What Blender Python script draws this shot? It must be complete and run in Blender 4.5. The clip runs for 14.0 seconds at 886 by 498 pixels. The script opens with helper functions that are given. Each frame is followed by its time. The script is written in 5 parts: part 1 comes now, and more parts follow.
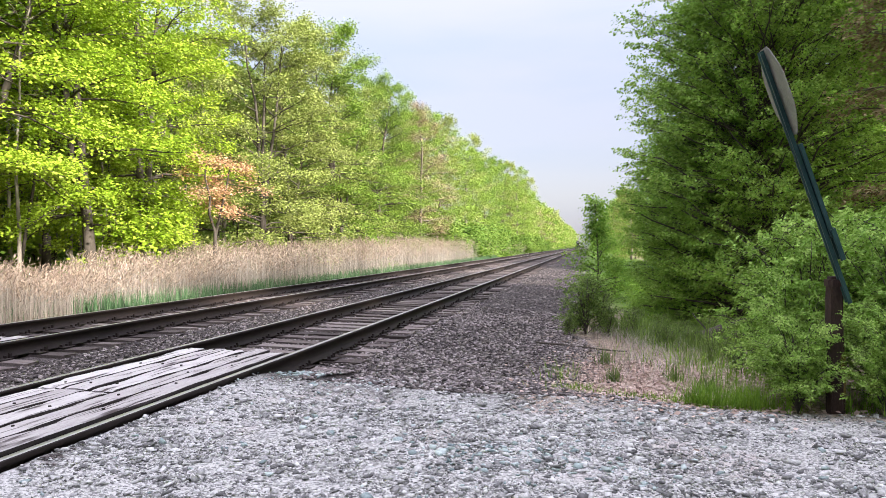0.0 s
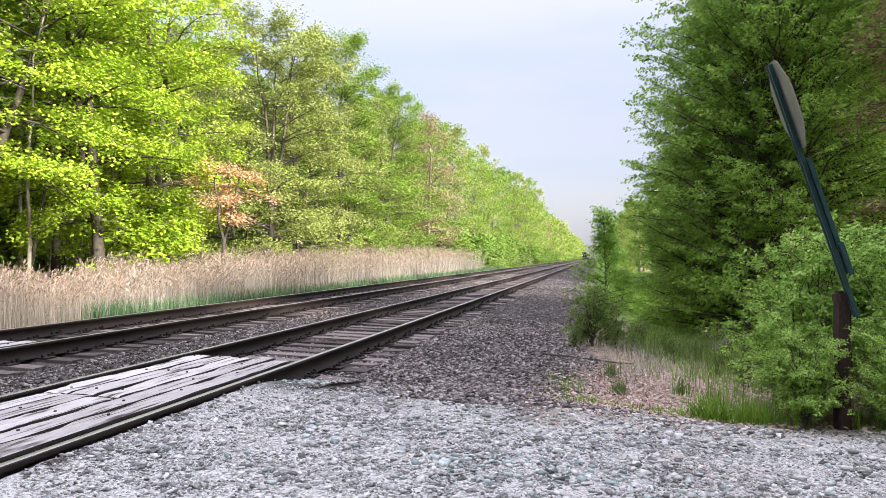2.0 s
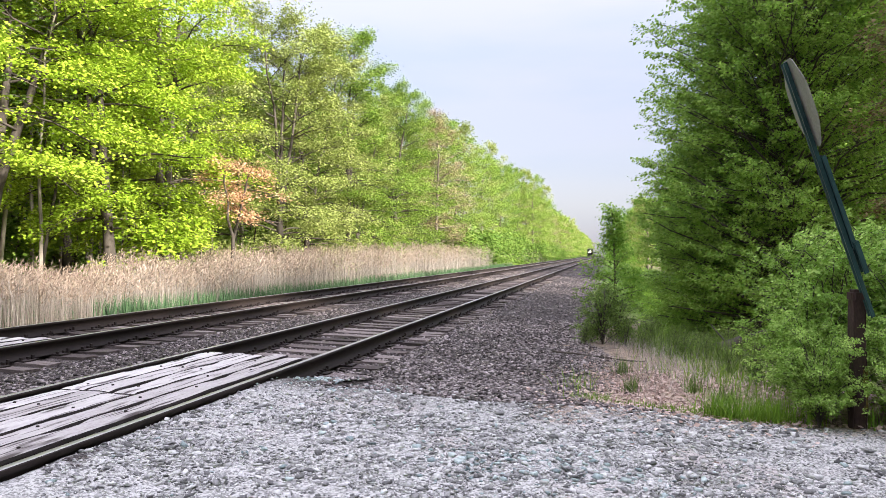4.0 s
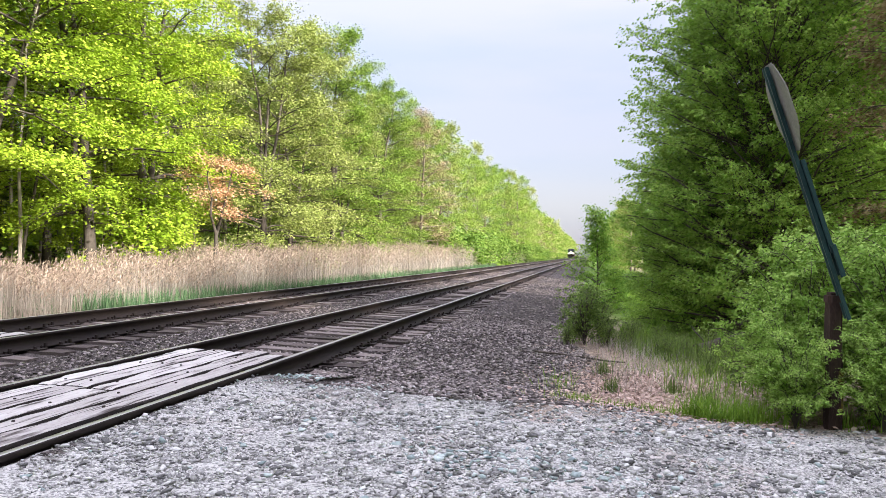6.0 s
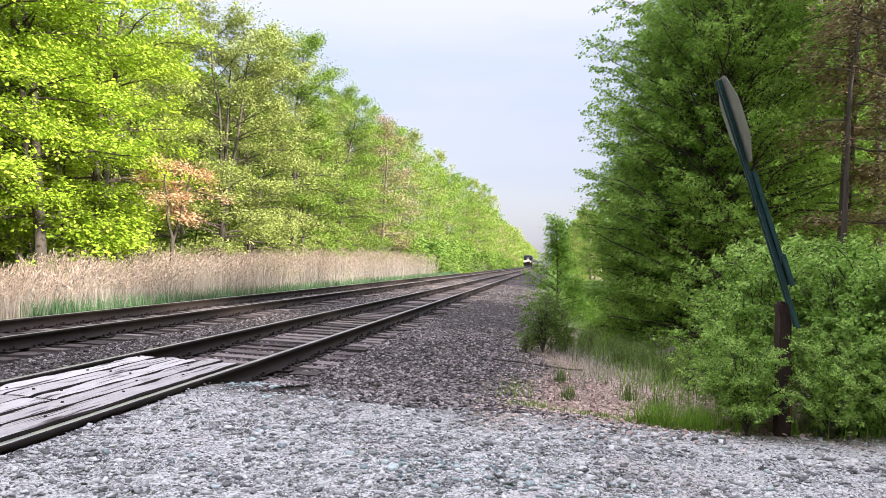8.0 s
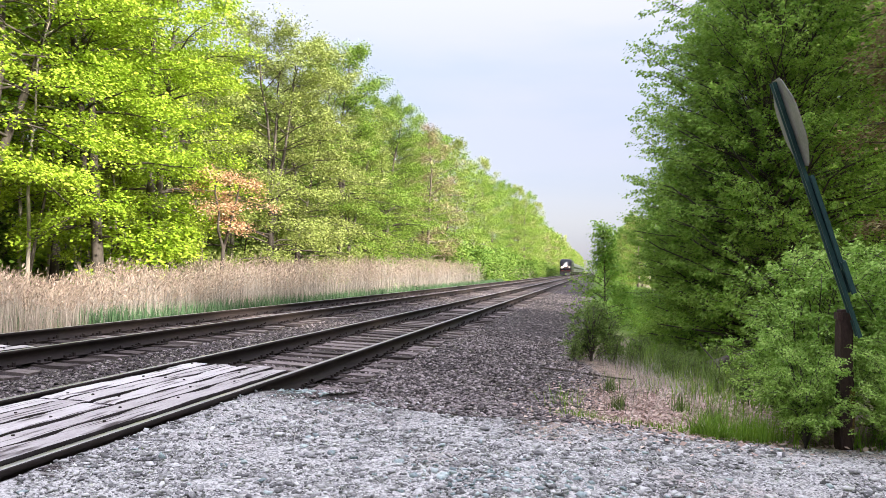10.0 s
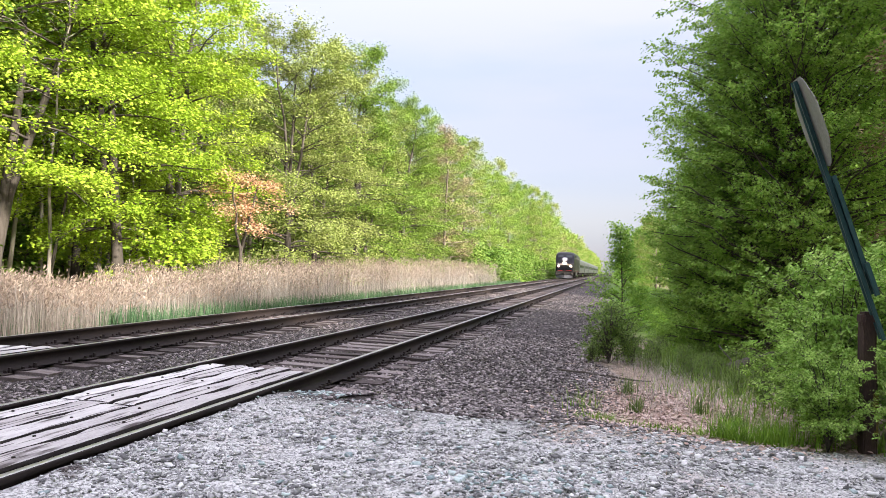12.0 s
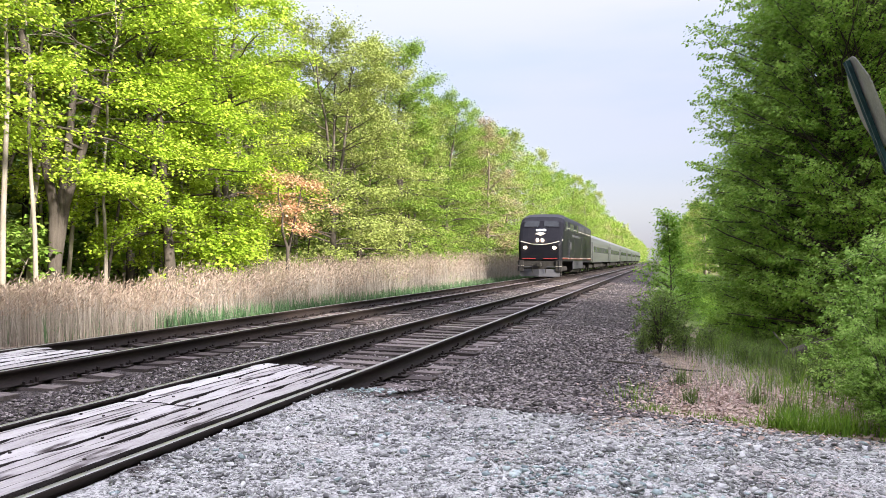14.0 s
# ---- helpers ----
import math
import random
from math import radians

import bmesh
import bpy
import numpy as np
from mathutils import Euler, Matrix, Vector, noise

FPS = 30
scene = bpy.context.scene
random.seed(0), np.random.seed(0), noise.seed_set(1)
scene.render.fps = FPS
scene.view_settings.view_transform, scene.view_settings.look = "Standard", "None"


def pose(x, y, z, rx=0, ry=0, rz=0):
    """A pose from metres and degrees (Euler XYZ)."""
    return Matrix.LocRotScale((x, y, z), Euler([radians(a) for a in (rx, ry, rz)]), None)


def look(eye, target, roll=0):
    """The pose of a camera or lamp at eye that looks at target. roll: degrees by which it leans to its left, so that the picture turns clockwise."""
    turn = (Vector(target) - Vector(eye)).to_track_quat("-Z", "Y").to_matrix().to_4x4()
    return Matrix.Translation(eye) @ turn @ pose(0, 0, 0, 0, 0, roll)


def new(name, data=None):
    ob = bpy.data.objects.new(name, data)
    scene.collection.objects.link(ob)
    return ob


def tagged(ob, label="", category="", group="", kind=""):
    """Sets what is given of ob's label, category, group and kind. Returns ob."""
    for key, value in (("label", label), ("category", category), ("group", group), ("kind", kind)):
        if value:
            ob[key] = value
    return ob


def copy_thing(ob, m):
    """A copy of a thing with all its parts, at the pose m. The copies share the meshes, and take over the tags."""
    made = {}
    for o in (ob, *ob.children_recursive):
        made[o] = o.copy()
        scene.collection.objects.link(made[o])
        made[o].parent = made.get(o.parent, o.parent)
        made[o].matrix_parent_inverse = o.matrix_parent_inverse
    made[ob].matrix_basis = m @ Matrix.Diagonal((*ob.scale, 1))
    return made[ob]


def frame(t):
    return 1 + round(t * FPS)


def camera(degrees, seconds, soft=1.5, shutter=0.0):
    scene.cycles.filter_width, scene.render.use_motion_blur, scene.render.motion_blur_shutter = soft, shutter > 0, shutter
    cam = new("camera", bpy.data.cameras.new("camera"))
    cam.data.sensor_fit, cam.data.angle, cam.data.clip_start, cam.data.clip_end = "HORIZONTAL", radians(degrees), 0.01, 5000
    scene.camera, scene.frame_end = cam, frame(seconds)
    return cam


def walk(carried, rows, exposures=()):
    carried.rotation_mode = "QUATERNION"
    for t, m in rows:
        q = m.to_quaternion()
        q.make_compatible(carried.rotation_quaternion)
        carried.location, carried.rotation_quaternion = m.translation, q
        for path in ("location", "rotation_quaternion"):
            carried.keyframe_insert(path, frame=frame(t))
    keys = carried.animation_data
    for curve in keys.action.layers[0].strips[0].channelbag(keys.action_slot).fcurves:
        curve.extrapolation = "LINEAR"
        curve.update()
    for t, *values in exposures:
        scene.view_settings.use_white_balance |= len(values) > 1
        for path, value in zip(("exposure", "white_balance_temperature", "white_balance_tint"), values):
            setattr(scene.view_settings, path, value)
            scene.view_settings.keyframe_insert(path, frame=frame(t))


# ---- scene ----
cam = camera(63.28, 14.0, soft=0.65)
PATH = [
    (0, 0.000, 0.000, 1.270, 11.437, -0.416, -0.662),
    (0.5, -0.020, -0.007, 1.282, 11.420, 0.011, -0.573),
    (1, -0.007, -0.006, 1.276, 11.567, 0.324, -0.819),
    (1.5, 0.007, 0.003, 1.270, 11.803, 0.417, -1.054),
    (2, 0.015, -0.001, 1.268, 12.059, 0.377, -1.298),
    (2.5, -0.031, -0.021, 1.275, 12.245, 0.220, -1.243),
    (3, -0.040, -0.026, 1.277, 12.455, 0.144, -1.148),
    (5.5, -0.025, -0.038, 1.269, 12.641, 0.104, -1.742),
    (6, -0.019, -0.036, 1.265, 11.397, 0.146, -2.073),
    (6.5, 0.002, -0.042, 1.265, 9.737, 0.175, -2.259),
    (7, 0.020, -0.007, 1.269, 8.253, 0.266, -2.336),
    (7.5, 0.035, 0.012, 1.266, 7.749, 0.508, -2.439),
    (8, 0.018, 0.009, 1.263, 8.398, 0.867, -2.515),
    (8.5, 0.003, 0.005, 1.263, 9.784, 1.181, -2.522),
    (11, -0.014, 0.022, 1.263, 12.372, 1.360, -2.352),
    (11.5, -0.018, 0.024, 1.269, 12.665, 1.393, -2.422),
    (12, -0.018, 0.026, 1.270, 13.252, 1.352, -2.296),
    (12.5, -0.020, 0.023, 1.269, 14.073, 1.125, -1.953),
    (13, -0.019, 0.020, 1.273, 14.995, 0.862, -1.424),
    (13.5, -0.024, 0.010, 1.282, 15.901, 0.697, -0.888),
    (14, -0.039, -0.006, 1.298, 16.751, 0.721, -0.506),
]
walk(cam, [(t, pose(x, y, z, 90 + p, r, w)) for t, x, y, z, w, p, r in PATH], exposures=[(0, 1.31, 6500, 14), (14, 1.31, 6500, 14)])

# ---- light: hazy bright sky, soft sun from beyond the dark wood on the +x side ----
SUN_TO = Vector((0.80, -0.40, 0.48)).normalized()
world = bpy.data.worlds.new("sky")
scene.world = world
world.use_nodes = True
wn, wl = world.node_tree.nodes, world.node_tree.links
wn.clear()
w_out, w_add = wn.new("ShaderNodeOutputWorld"), wn.new("ShaderNodeAddShader")
w_sky, w_bg1, w_bg2 = wn.new("ShaderNodeTexSky"), wn.new("ShaderNodeBackground"), wn.new("ShaderNodeBackground")
w_sky.sky_type, w_sky.sun_disc = "NISHITA", False
w_sky.sun_elevation, w_sky.sun_rotation = math.asin(SUN_TO.z), math.atan2(SUN_TO.x, SUN_TO.y)
w_sky.dust_density = 2.0
w_bg1.inputs["Strength"].default_value = 0.035
wl.new(w_sky.outputs[0], w_bg1.inputs["Color"])
w_geo, w_map, w_noise, w_ramp = wn.new("ShaderNodeTexCoord"), wn.new("ShaderNodeMapping"), wn.new("ShaderNodeTexNoise"), wn.new("ShaderNodeValToRGB")
w_map.inputs["Scale"].default_value = (1.2, 1.2, 5.0)
w_noise.inputs["Scale"].default_value, w_noise.inputs["Detail"].default_value = 1.6, 5.0
w_ramp.color_ramp.elements[0].position, w_ramp.color_ramp.elements[0].color = 0.38, (0.272, 0.284, 0.352, 1)
w_ramp.color_ramp.elements[1].position, w_ramp.color_ramp.elements[1].color = 0.55, (0.310, 0.304, 0.352, 1)
wl.new(w_geo.outputs["Generated"], w_map.inputs[0])
wl.new(w_map.outputs[0], w_noise.inputs["Vector"])
wl.new(w_noise.outputs["Fac"], w_ramp.inputs[0])
wl.new(w_ramp.outputs[0], w_bg2.inputs["Color"])
# an overcast sky is about three times as bright overhead as at the horizon
w_sep, w_grad = wn.new("ShaderNodeSeparateXYZ"), wn.new("ShaderNodeMapRange")
wl.new(w_geo.outputs["Generated"], w_sep.inputs[0])
w_pow, w_pos = wn.new("ShaderNodeMath"), wn.new("ShaderNodeMath")
w_pos.operation, w_pos.inputs[1].default_value = "MAXIMUM", 0.0
w_pow.operation, w_pow.inputs[1].default_value = "POWER", 2.2
wl.new(w_sep.outputs[2], w_pos.inputs[0])
wl.new(w_pos.outputs[0], w_pow.inputs[0])
wl.new(w_pow.outputs[0], w_grad.inputs["Value"])
w_grad.inputs["To Min"].default_value, w_grad.inputs["To Max"].default_value = 0.62, 4.6
wl.new(w_grad.outputs[0], w_bg2.inputs["Strength"])
wl.new(w_bg1.outputs[0], w_add.inputs[0])
wl.new(w_bg2.outputs[0], w_add.inputs[1])
wl.new(w_add.outputs[0], w_out.inputs["Surface"])
sun = new("sun", bpy.data.lights.new("sun", "SUN"))
sun.data.energy, sun.data.angle, sun.data.color = 5.8, radians(6.0), (1.0, 0.945, 0.85)
sun.matrix_world = look(SUN_TO * 60, (0, 0, 0))


# ---- materials ----
def material(name, stops, scale=4.0, fine=60.0, rough=0.85, bump=0.3, metal=0.0, rand="", translucent=0.0, stretch=(1, 1, 1), spread=0.5, bump_dist=0.01, spec=0.3, each=0.0):
    """stops: base colours that a noise runs through; rand: 'island' or 'object' shifts them piece by piece."""
    m = bpy.data.materials.new(name)
    m.use_nodes = True
    n, l = m.node_tree.nodes, m.node_tree.links
    b = n["Principled BSDF"]
    b.inputs["Roughness"].default_value, b.inputs["Metallic"].default_value = rough, metal
    b.inputs["Specular IOR Level"].default_value = spec
    tc, mp = n.new("ShaderNodeTexCoord"), n.new("ShaderNodeMapping")
    mp.inputs["Scale"].default_value = stretch
    l.new(tc.outputs["Object"], mp.inputs[0])
    n1, n2, ramp = n.new("ShaderNodeTexNoise"), n.new("ShaderNodeTexNoise"), n.new("ShaderNodeValToRGB")
    n1.inputs["Scale"].default_value, n1.inputs["Detail"].default_value = scale, 6.0
    n2.inputs["Scale"].default_value, n2.inputs["Detail"].default_value = fine, 4.0
    for nn in (n1, n2):
        l.new(mp.outputs[0], nn.inputs["Vector"])
    mix = n.new("ShaderNodeMath")
    mix.operation = "MULTIPLY_ADD"
    l.new(n2.outputs["Fac"], mix.inputs[0])
    mix.inputs[1].default_value = 0.5
    half = n.new("ShaderNodeMath")
    half.operation = "MULTIPLY"
    half.inputs[1].default_value = 0.5
    l.new(n1.outputs["Fac"], half.inputs[0])
    l.new(half.outputs[0], mix.inputs[2])
    fac = mix.outputs[0]
    if rand:
        src = n.new("ShaderNodeNewGeometry").outputs["Random Per Island"] if rand == "island" else n.new("ShaderNodeObjectInfo").outputs["Random"]
        add, sub = n.new("ShaderNodeMath"), n.new("ShaderNodeMath")
        sub.operation, sub.inputs[1].default_value, sub.inputs[2].default_value = "MULTIPLY_ADD", spread, -spread / 2
        l.new(src, sub.inputs[0])
        l.new(fac, add.inputs[0])
        l.new(sub.outputs[0], add.inputs[1])
        fac = add.outputs[0]
    if each:
        own = n.new("ShaderNodeMath")
        own.operation, own.inputs[1].default_value, own.inputs[2].default_value = "MULTIPLY_ADD", each, -each / 2
        l.new(n.new("ShaderNodeObjectInfo").outputs["Random"], own.inputs[0])
        total = n.new("ShaderNodeMath")
        l.new(fac, total.inputs[0])
        l.new(own.outputs[0], total.inputs[1])
        fac = total.outputs[0]
    e = ramp.color_ramp.elements
    while len(e) < len(stops):
        e.new(0.5)
    for i, c in enumerate(stops):
        e[i].position = 0.25 + 0.5 * i / max(1, len(stops) - 1)
        e[i].color = (*c, 1)
    l.new(fac, ramp.inputs[0])
    l.new(ramp.outputs[0], b.inputs["Base Color"])
    if bump:
        bp = n.new("ShaderNodeBump")
        bp.inputs["Strength"].default_value, bp.inputs["Distance"].default_value = bump, bump_dist
        l.new(mix.outputs[0], bp.inputs["Height"])
        l.new(bp.outputs[0], b.inputs["Normal"])
    if translucent:
        tr, ms = n.new("ShaderNodeBsdfTranslucent"), n.new("ShaderNodeMixShader")
        ms.inputs[0].default_value = translucent
        l.new(ramp.outputs[0], tr.inputs["Color"])
        l.new(b.outputs[0], ms.inputs[1])
        l.new(tr.outputs[0], ms.inputs[2])
        l.new(ms.outputs[0], n["Material Output"].inputs["Surface"])
    return m


def leafy(name, stops, translucent=0.28, spread=0.5, each=0.22):
    return material(name, stops, scale=0.6, fine=14, rough=0.62, bump=0, rand="island", translucent=translucent, spread=spread, spec=0.2, each=each)


def glow(name, colour, strength):
    m = bpy.data.materials.new(name)
    m.use_nodes = True
    b = m.node_tree.nodes["Principled BSDF"]
    b.inputs["Base Color"].default_value = (*colour, 1)
    b.inputs["Emission Color"].default_value, b.inputs["Emission Strength"].default_value = (*colour, 1), strength
    return m


LEAF_BRIGHT = leafy("leaf_bright", [(0.20, 0.32, 0.018), (0.33, 0.47, 0.034), (0.46, 0.59, 0.07)])
LEAF_MID = leafy("leaf_mid", [(0.09, 0.175, 0.022), (0.165, 0.275, 0.04), (0.26, 0.37, 0.075)])
LEAF_FRESH = leafy("leaf_fresh", [(0.115, 0.20, 0.022), (0.20, 0.315, 0.04), (0.295, 0.41, 0.08)])
LEAF_PALE = leafy("leaf_pale", [(0.17, 0.225, 0.04), (0.285, 0.345, 0.08), (0.39, 0.435, 0.15)])
LEAF_RED = leafy("leaf_red", [(0.48, 0.26, 0.15), (0.64, 0.38, 0.22), (0.72, 0.50, 0.28)])
LEAF_BROWN = leafy("leaf_brown", [(0.18, 0.13, 0.06), (0.31, 0.245, 0.13), (0.41, 0.35, 0.20)])
LEAF_WOOD = leafy("leaf_wood", [(0.13, 0.26, 0.04), (0.22, 0.38, 0.06), (0.34, 0.50, 0.10)], 0.6)
LEAF_SHRUB = leafy("leaf_shrub", [(0.17, 0.31, 0.045), (0.29, 0.47, 0.085), (0.44, 0.60, 0.16)], 0.38)
LEAF_WEED = leafy("leaf_weed", [(0.11, 0.18, 0.04), (0.19, 0.29, 0.06), (0.29, 0.39, 0.11)], 0.45)
BLADE_GREEN = leafy("blade_green", [(0.045, 0.10, 0.045), (0.085, 0.17, 0.075), (0.15, 0.25, 0.12)])
BLADE_WEED = leafy("blade_weed", [(0.08, 0.13, 0.03), (0.14, 0.21, 0.05), (0.22, 0.30, 0.08)], each=0)
BLADE_LAWN = leafy("blade_lawn", [(0.12, 0.23, 0.025), (0.20, 0.35, 0.035), (0.30, 0.45, 0.06)])
BLADE_DRY = leafy("blade_dry", [(0.21, 0.18, 0.15), (0.36, 0.315, 0.27), (0.50, 0.45, 0.395)], 0.25, each=0)
PLUME = leafy("plume", [(0.28, 0.21, 0.16), (0.44, 0.34, 0.265), (0.58, 0.475, 0.38)], 0.3, each=0)
DRY_LEAF = leafy("dry_leaf", [(0.34, 0.235, 0.19), (0.57, 0.425, 0.355), (0.70, 0.565, 0.48)], 0.15)
BARK = material("bark", [(0.07, 0.055, 0.04), (0.16, 0.13, 0.10), (0.28, 0.24, 0.19)], 2.0, 30, 0.9, 0.6, stretch=(6, 6, 1), rand="object", spread=0.3)
BARK_DARK = material("bark_dark", [(0.035, 0.028, 0.022), (0.08, 0.067, 0.054), (0.14, 0.12, 0.10)], 2.0, 30, 0.9, 0.6, stretch=(6, 6, 1))
BARK_PALE = material("bark_pale", [(0.13, 0.11, 0.08), (0.27, 0.235, 0.19), (0.40, 0.36, 0.30)], 2.0, 30, 0.9, 0.5, stretch=(6, 6, 1))
STONE_GREY = material("crushed_stone", [(0.13, 0.127, 0.124), (0.36, 0.353, 0.342), (0.64, 0.63, 0.61)], 3, 70, 0.85, 0.3, rand="island", spread=0.6)
STONE_TEAL = material("greenish_stone", [(0.17, 0.22, 0.22), (0.34, 0.41, 0.40), (0.52, 0.59, 0.57)], 3, 70, 0.8, 0.3, rand="island", spread=0.6)
STONE_BALLAST = material("ballast_stone", [(0.06, 0.051, 0.049), (0.175, 0.148, 0.142), (0.40, 0.348, 0.335)], 3, 70, 0.9, 0.3, rand="island", spread=0.7)
STEEL_RUST = material("rusty_rail_steel", [(0.010, 0.007, 0.006), (0.022, 0.015, 0.012), (0.045, 0.029, 0.023)], 3, 50, 0.75, 0.25, stretch=(1, 0.2, 1))
STEEL_SHINE = material("polished_rail_top", [(0.34, 0.32, 0.31), (0.46, 0.44, 0.43), (0.58, 0.57, 0.56)], 2, 50, 0.34, 0.05, metal=0.75, stretch=(4, 0.1, 1))
TIE_WOOD = material("weathered_tie_wood", [(0.045, 0.035, 0.031), (0.115, 0.092, 0.085), (0.25, 0.21, 0.195)], 2.5, 40, 0.9, 0.6, stretch=(1, 9, 4), rand="object", spread=0.45)


def deck_material():
    """Bleached timber with long dark checks, knots and worn dark patches."""
    m = material("weathered_deck_wood", [(0.335, 0.305, 0.295), (0.485, 0.452, 0.437), (0.62, 0.592, 0.575)], 1.5, 16, 0.85, 0.4, stretch=(7, 1.2, 4), rand="object", spread=0.3)
    n, l = m.node_tree.nodes, m.node_tree.links
    b = n["Principled BSDF"]
    pale = b.inputs["Base Color"].links[0].from_socket
    tc = n.new("ShaderNodeTexCoord")

    def streak(stretch, scale, lo, hi):
        mp, tx, mr = n.new("ShaderNodeMapping"), n.new("ShaderNodeTexNoise"), n.new("ShaderNodeMapRange")
        mp.inputs["Scale"].default_value = stretch
        tx.inputs["Scale"].default_value, tx.inputs["Detail"].default_value = scale, 6.0
        mr.inputs["From Min"].default_value, mr.inputs["From Max"].default_value = lo, hi
        l.new(tc.outputs["Object"], mp.inputs[0])
        l.new(mp.outputs[0], tx.inputs["Vector"])
        l.new(tx.outputs["Fac"], mr.inputs["Value"])
        return mr.outputs[0]

    checks = streak((34, 0.9, 1), 1.0, 0.60, 0.63)
    worn = streak((8, 1.2, 1), 1.2, 0.575, 0.665)
    both = n.new("ShaderNodeMath")
    both.operation = "MAXIMUM"
    l.new(checks, both.inputs[0])
    l.new(worn, both.inputs[1])
    mix = n.new("ShaderNodeMix")
    mix.data_type = "RGBA"
    mix.inputs["B"].default_value = (0.075, 0.06, 0.057, 1)
    l.new(both.outputs[0], mix.inputs["Factor"])
    l.new(pale, mix.inputs["A"])
    l.new(mix.outputs["Result"], b.inputs["Base Color"])
    return m


DECK_WOOD = deck_material()
# near-black plank sides: gap dirt and gap shade both put into the colour
DECK_GAP_DARK = material("plank_gap_dark", [(0.012, 0.010, 0.009), (0.03, 0.024, 0.022), (0.07, 0.056, 0.05)], 4, 40, 0.95, 0.5, stretch=(2, 1, 4))


# ---- mesh tools ----
def np_mesh(name, verts, faces, mats, index=None, smooth=False):
    """faces: an array of quads or triangles, or a list of such arrays."""
    groups = [np.asarray(f, dtype=np.int32) for f in (faces if isinstance(faces, list) else [faces]) if len(f)]
    me = bpy.data.meshes.new(name)
    verts = np.asarray(verts, dtype=np.float32)
    me.vertices.add(len(verts))
    me.vertices.foreach_set("co", verts.ravel())
    loops = np.concatenate([g.ravel() for g in groups])
    sizes = np.concatenate([np.full(len(g), g.shape[1], dtype=np.int32) for g in groups])
    me.loops.add(len(loops))
    me.loops.foreach_set("vertex_index", loops)
    me.polygons.add(len(sizes))
    starts = np.concatenate([[0], np.cumsum(sizes)[:-1]]).astype(np.int32)
    me.polygons.foreach_set("loop_start", starts)
    for m in mats:
        me.materials.append(m)
    if index is not None:
        me.polygons.foreach_set("material_index", np.asarray(index, dtype=np.int32))
    if smooth:
        me.polygons.foreach_set("use_smooth", np.ones(len(sizes), dtype=bool))
    me.update(calc_edges=True)
    me.validate()
    return me


def put(name, me, parent=None, label="", m=None):
    ob = new(name, me)
    if parent is not None:
        ob.parent = parent
    if m is not None:
        ob.matrix_basis = m
    if label:
        tagged(ob, label)
    return ob


def part(name, bm, material_, parent, label="", smooth=False):
    me = bpy.data.meshes.new(name)
    bm.normal_update()
    bm.to_mesh(me)
    bm.free()
    me.materials.append(material_)
    if smooth:
        me.polygons.foreach_set("use_smooth", np.ones(len(me.polygons), dtype=bool))
    return put(name, me, parent, label)


def box(bm, x0, x1, y0, y1, z0, z1, bevel=0.0):
    r = bmesh.ops.create_cube(bm, size=1.0, matrix=Matrix.Translation(((x0 + x1) / 2, (y0 + y1) / 2, (z0 + z1) / 2)) @ Matrix.Diagonal((x1 - x0, y1 - y0, z1 - z0, 1)))
    if bevel:
        es = list({e for v in r["verts"] for e in v.link_edges})
        bmesh.ops.bevel(bm, geom=es, offset=bevel, segments=2, affect="EDGES", clamp_overlap=True)
    return bm


def boxed(*a, **k):
    return box(bmesh.new(), *a, **k)


class Soup:
    """Collects vertices and faces of many small pieces."""

    def __init__(self):
        self.v, self.q, self.t, self.n = [], [], [], 0

    def add(self, v, f):
        v, f = np.asarray(v, dtype=float), np.asarray(f, dtype=int)
        self.v.append(v)
        (self.q if f.shape[1] == 4 else self.t).append(f + self.n)
        self.n += len(v)

    def mesh(self, name, mats, smooth=False):
        fs = [np.concatenate(g) for g in (self.q, self.t) if g]
        return np_mesh(name, np.concatenate(self.v), fs, mats, smooth=smooth)


def tube(soup, pts, radii, sides=6):
    pts = np.asarray(pts, dtype=float)
    d = np.gradient(pts, axis=0)
    d /= np.linalg.norm(d, axis=1)[:, None] + 1e-9
    ref = np.where(np.abs(d[:, 2:3]) > 0.9, np.array([[1.0, 0, 0]]), np.array([[0, 0, 1.0]]))
    u = np.cross(d, ref)
    u /= np.linalg.norm(u, axis=1)[:, None] + 1e-9
    w = np.cross(d, u)
    a = np.arange(sides) * 2 * np.pi / sides
    ring = pts[:, None] + np.asarray(radii)[:, None, None] * (np.cos(a)[None, :, None] * u[:, None] + np.sin(a)[None, :, None] * w[:, None])
    n = len(pts)
    i, j = np.meshgrid(np.arange(n - 1), np.arange(sides), indexing="ij")
    k = (j + 1) % sides
    soup.add(ring.reshape(-1, 3), np.stack([i * sides + j, i * sides + k, (i + 1) * sides + k, (i + 1) * sides + j], -1).reshape(-1, 4))


def leaves(soup, p, d, n, length, width, droop=0.15):
    """A bent, pointed quad for each leaf."""
    d = d / (np.linalg.norm(d, axis=1)[:, None] + 1e-9)
    s = np.cross(d, n)
    s /= np.linalg.norm(s, axis=1)[:, None] + 1e-9
    up = np.cross(s, d)
    L, w = length[:, None], width[:, None]
    v = np.stack([p, p + d * L * 0.45 + s * w, p + d * L - up * L * droop, p + d * L * 0.45 - s * w], 1)
    soup.add(v.reshape(-1, 3), np.arange(4 * len(p)).reshape(-1, 4))


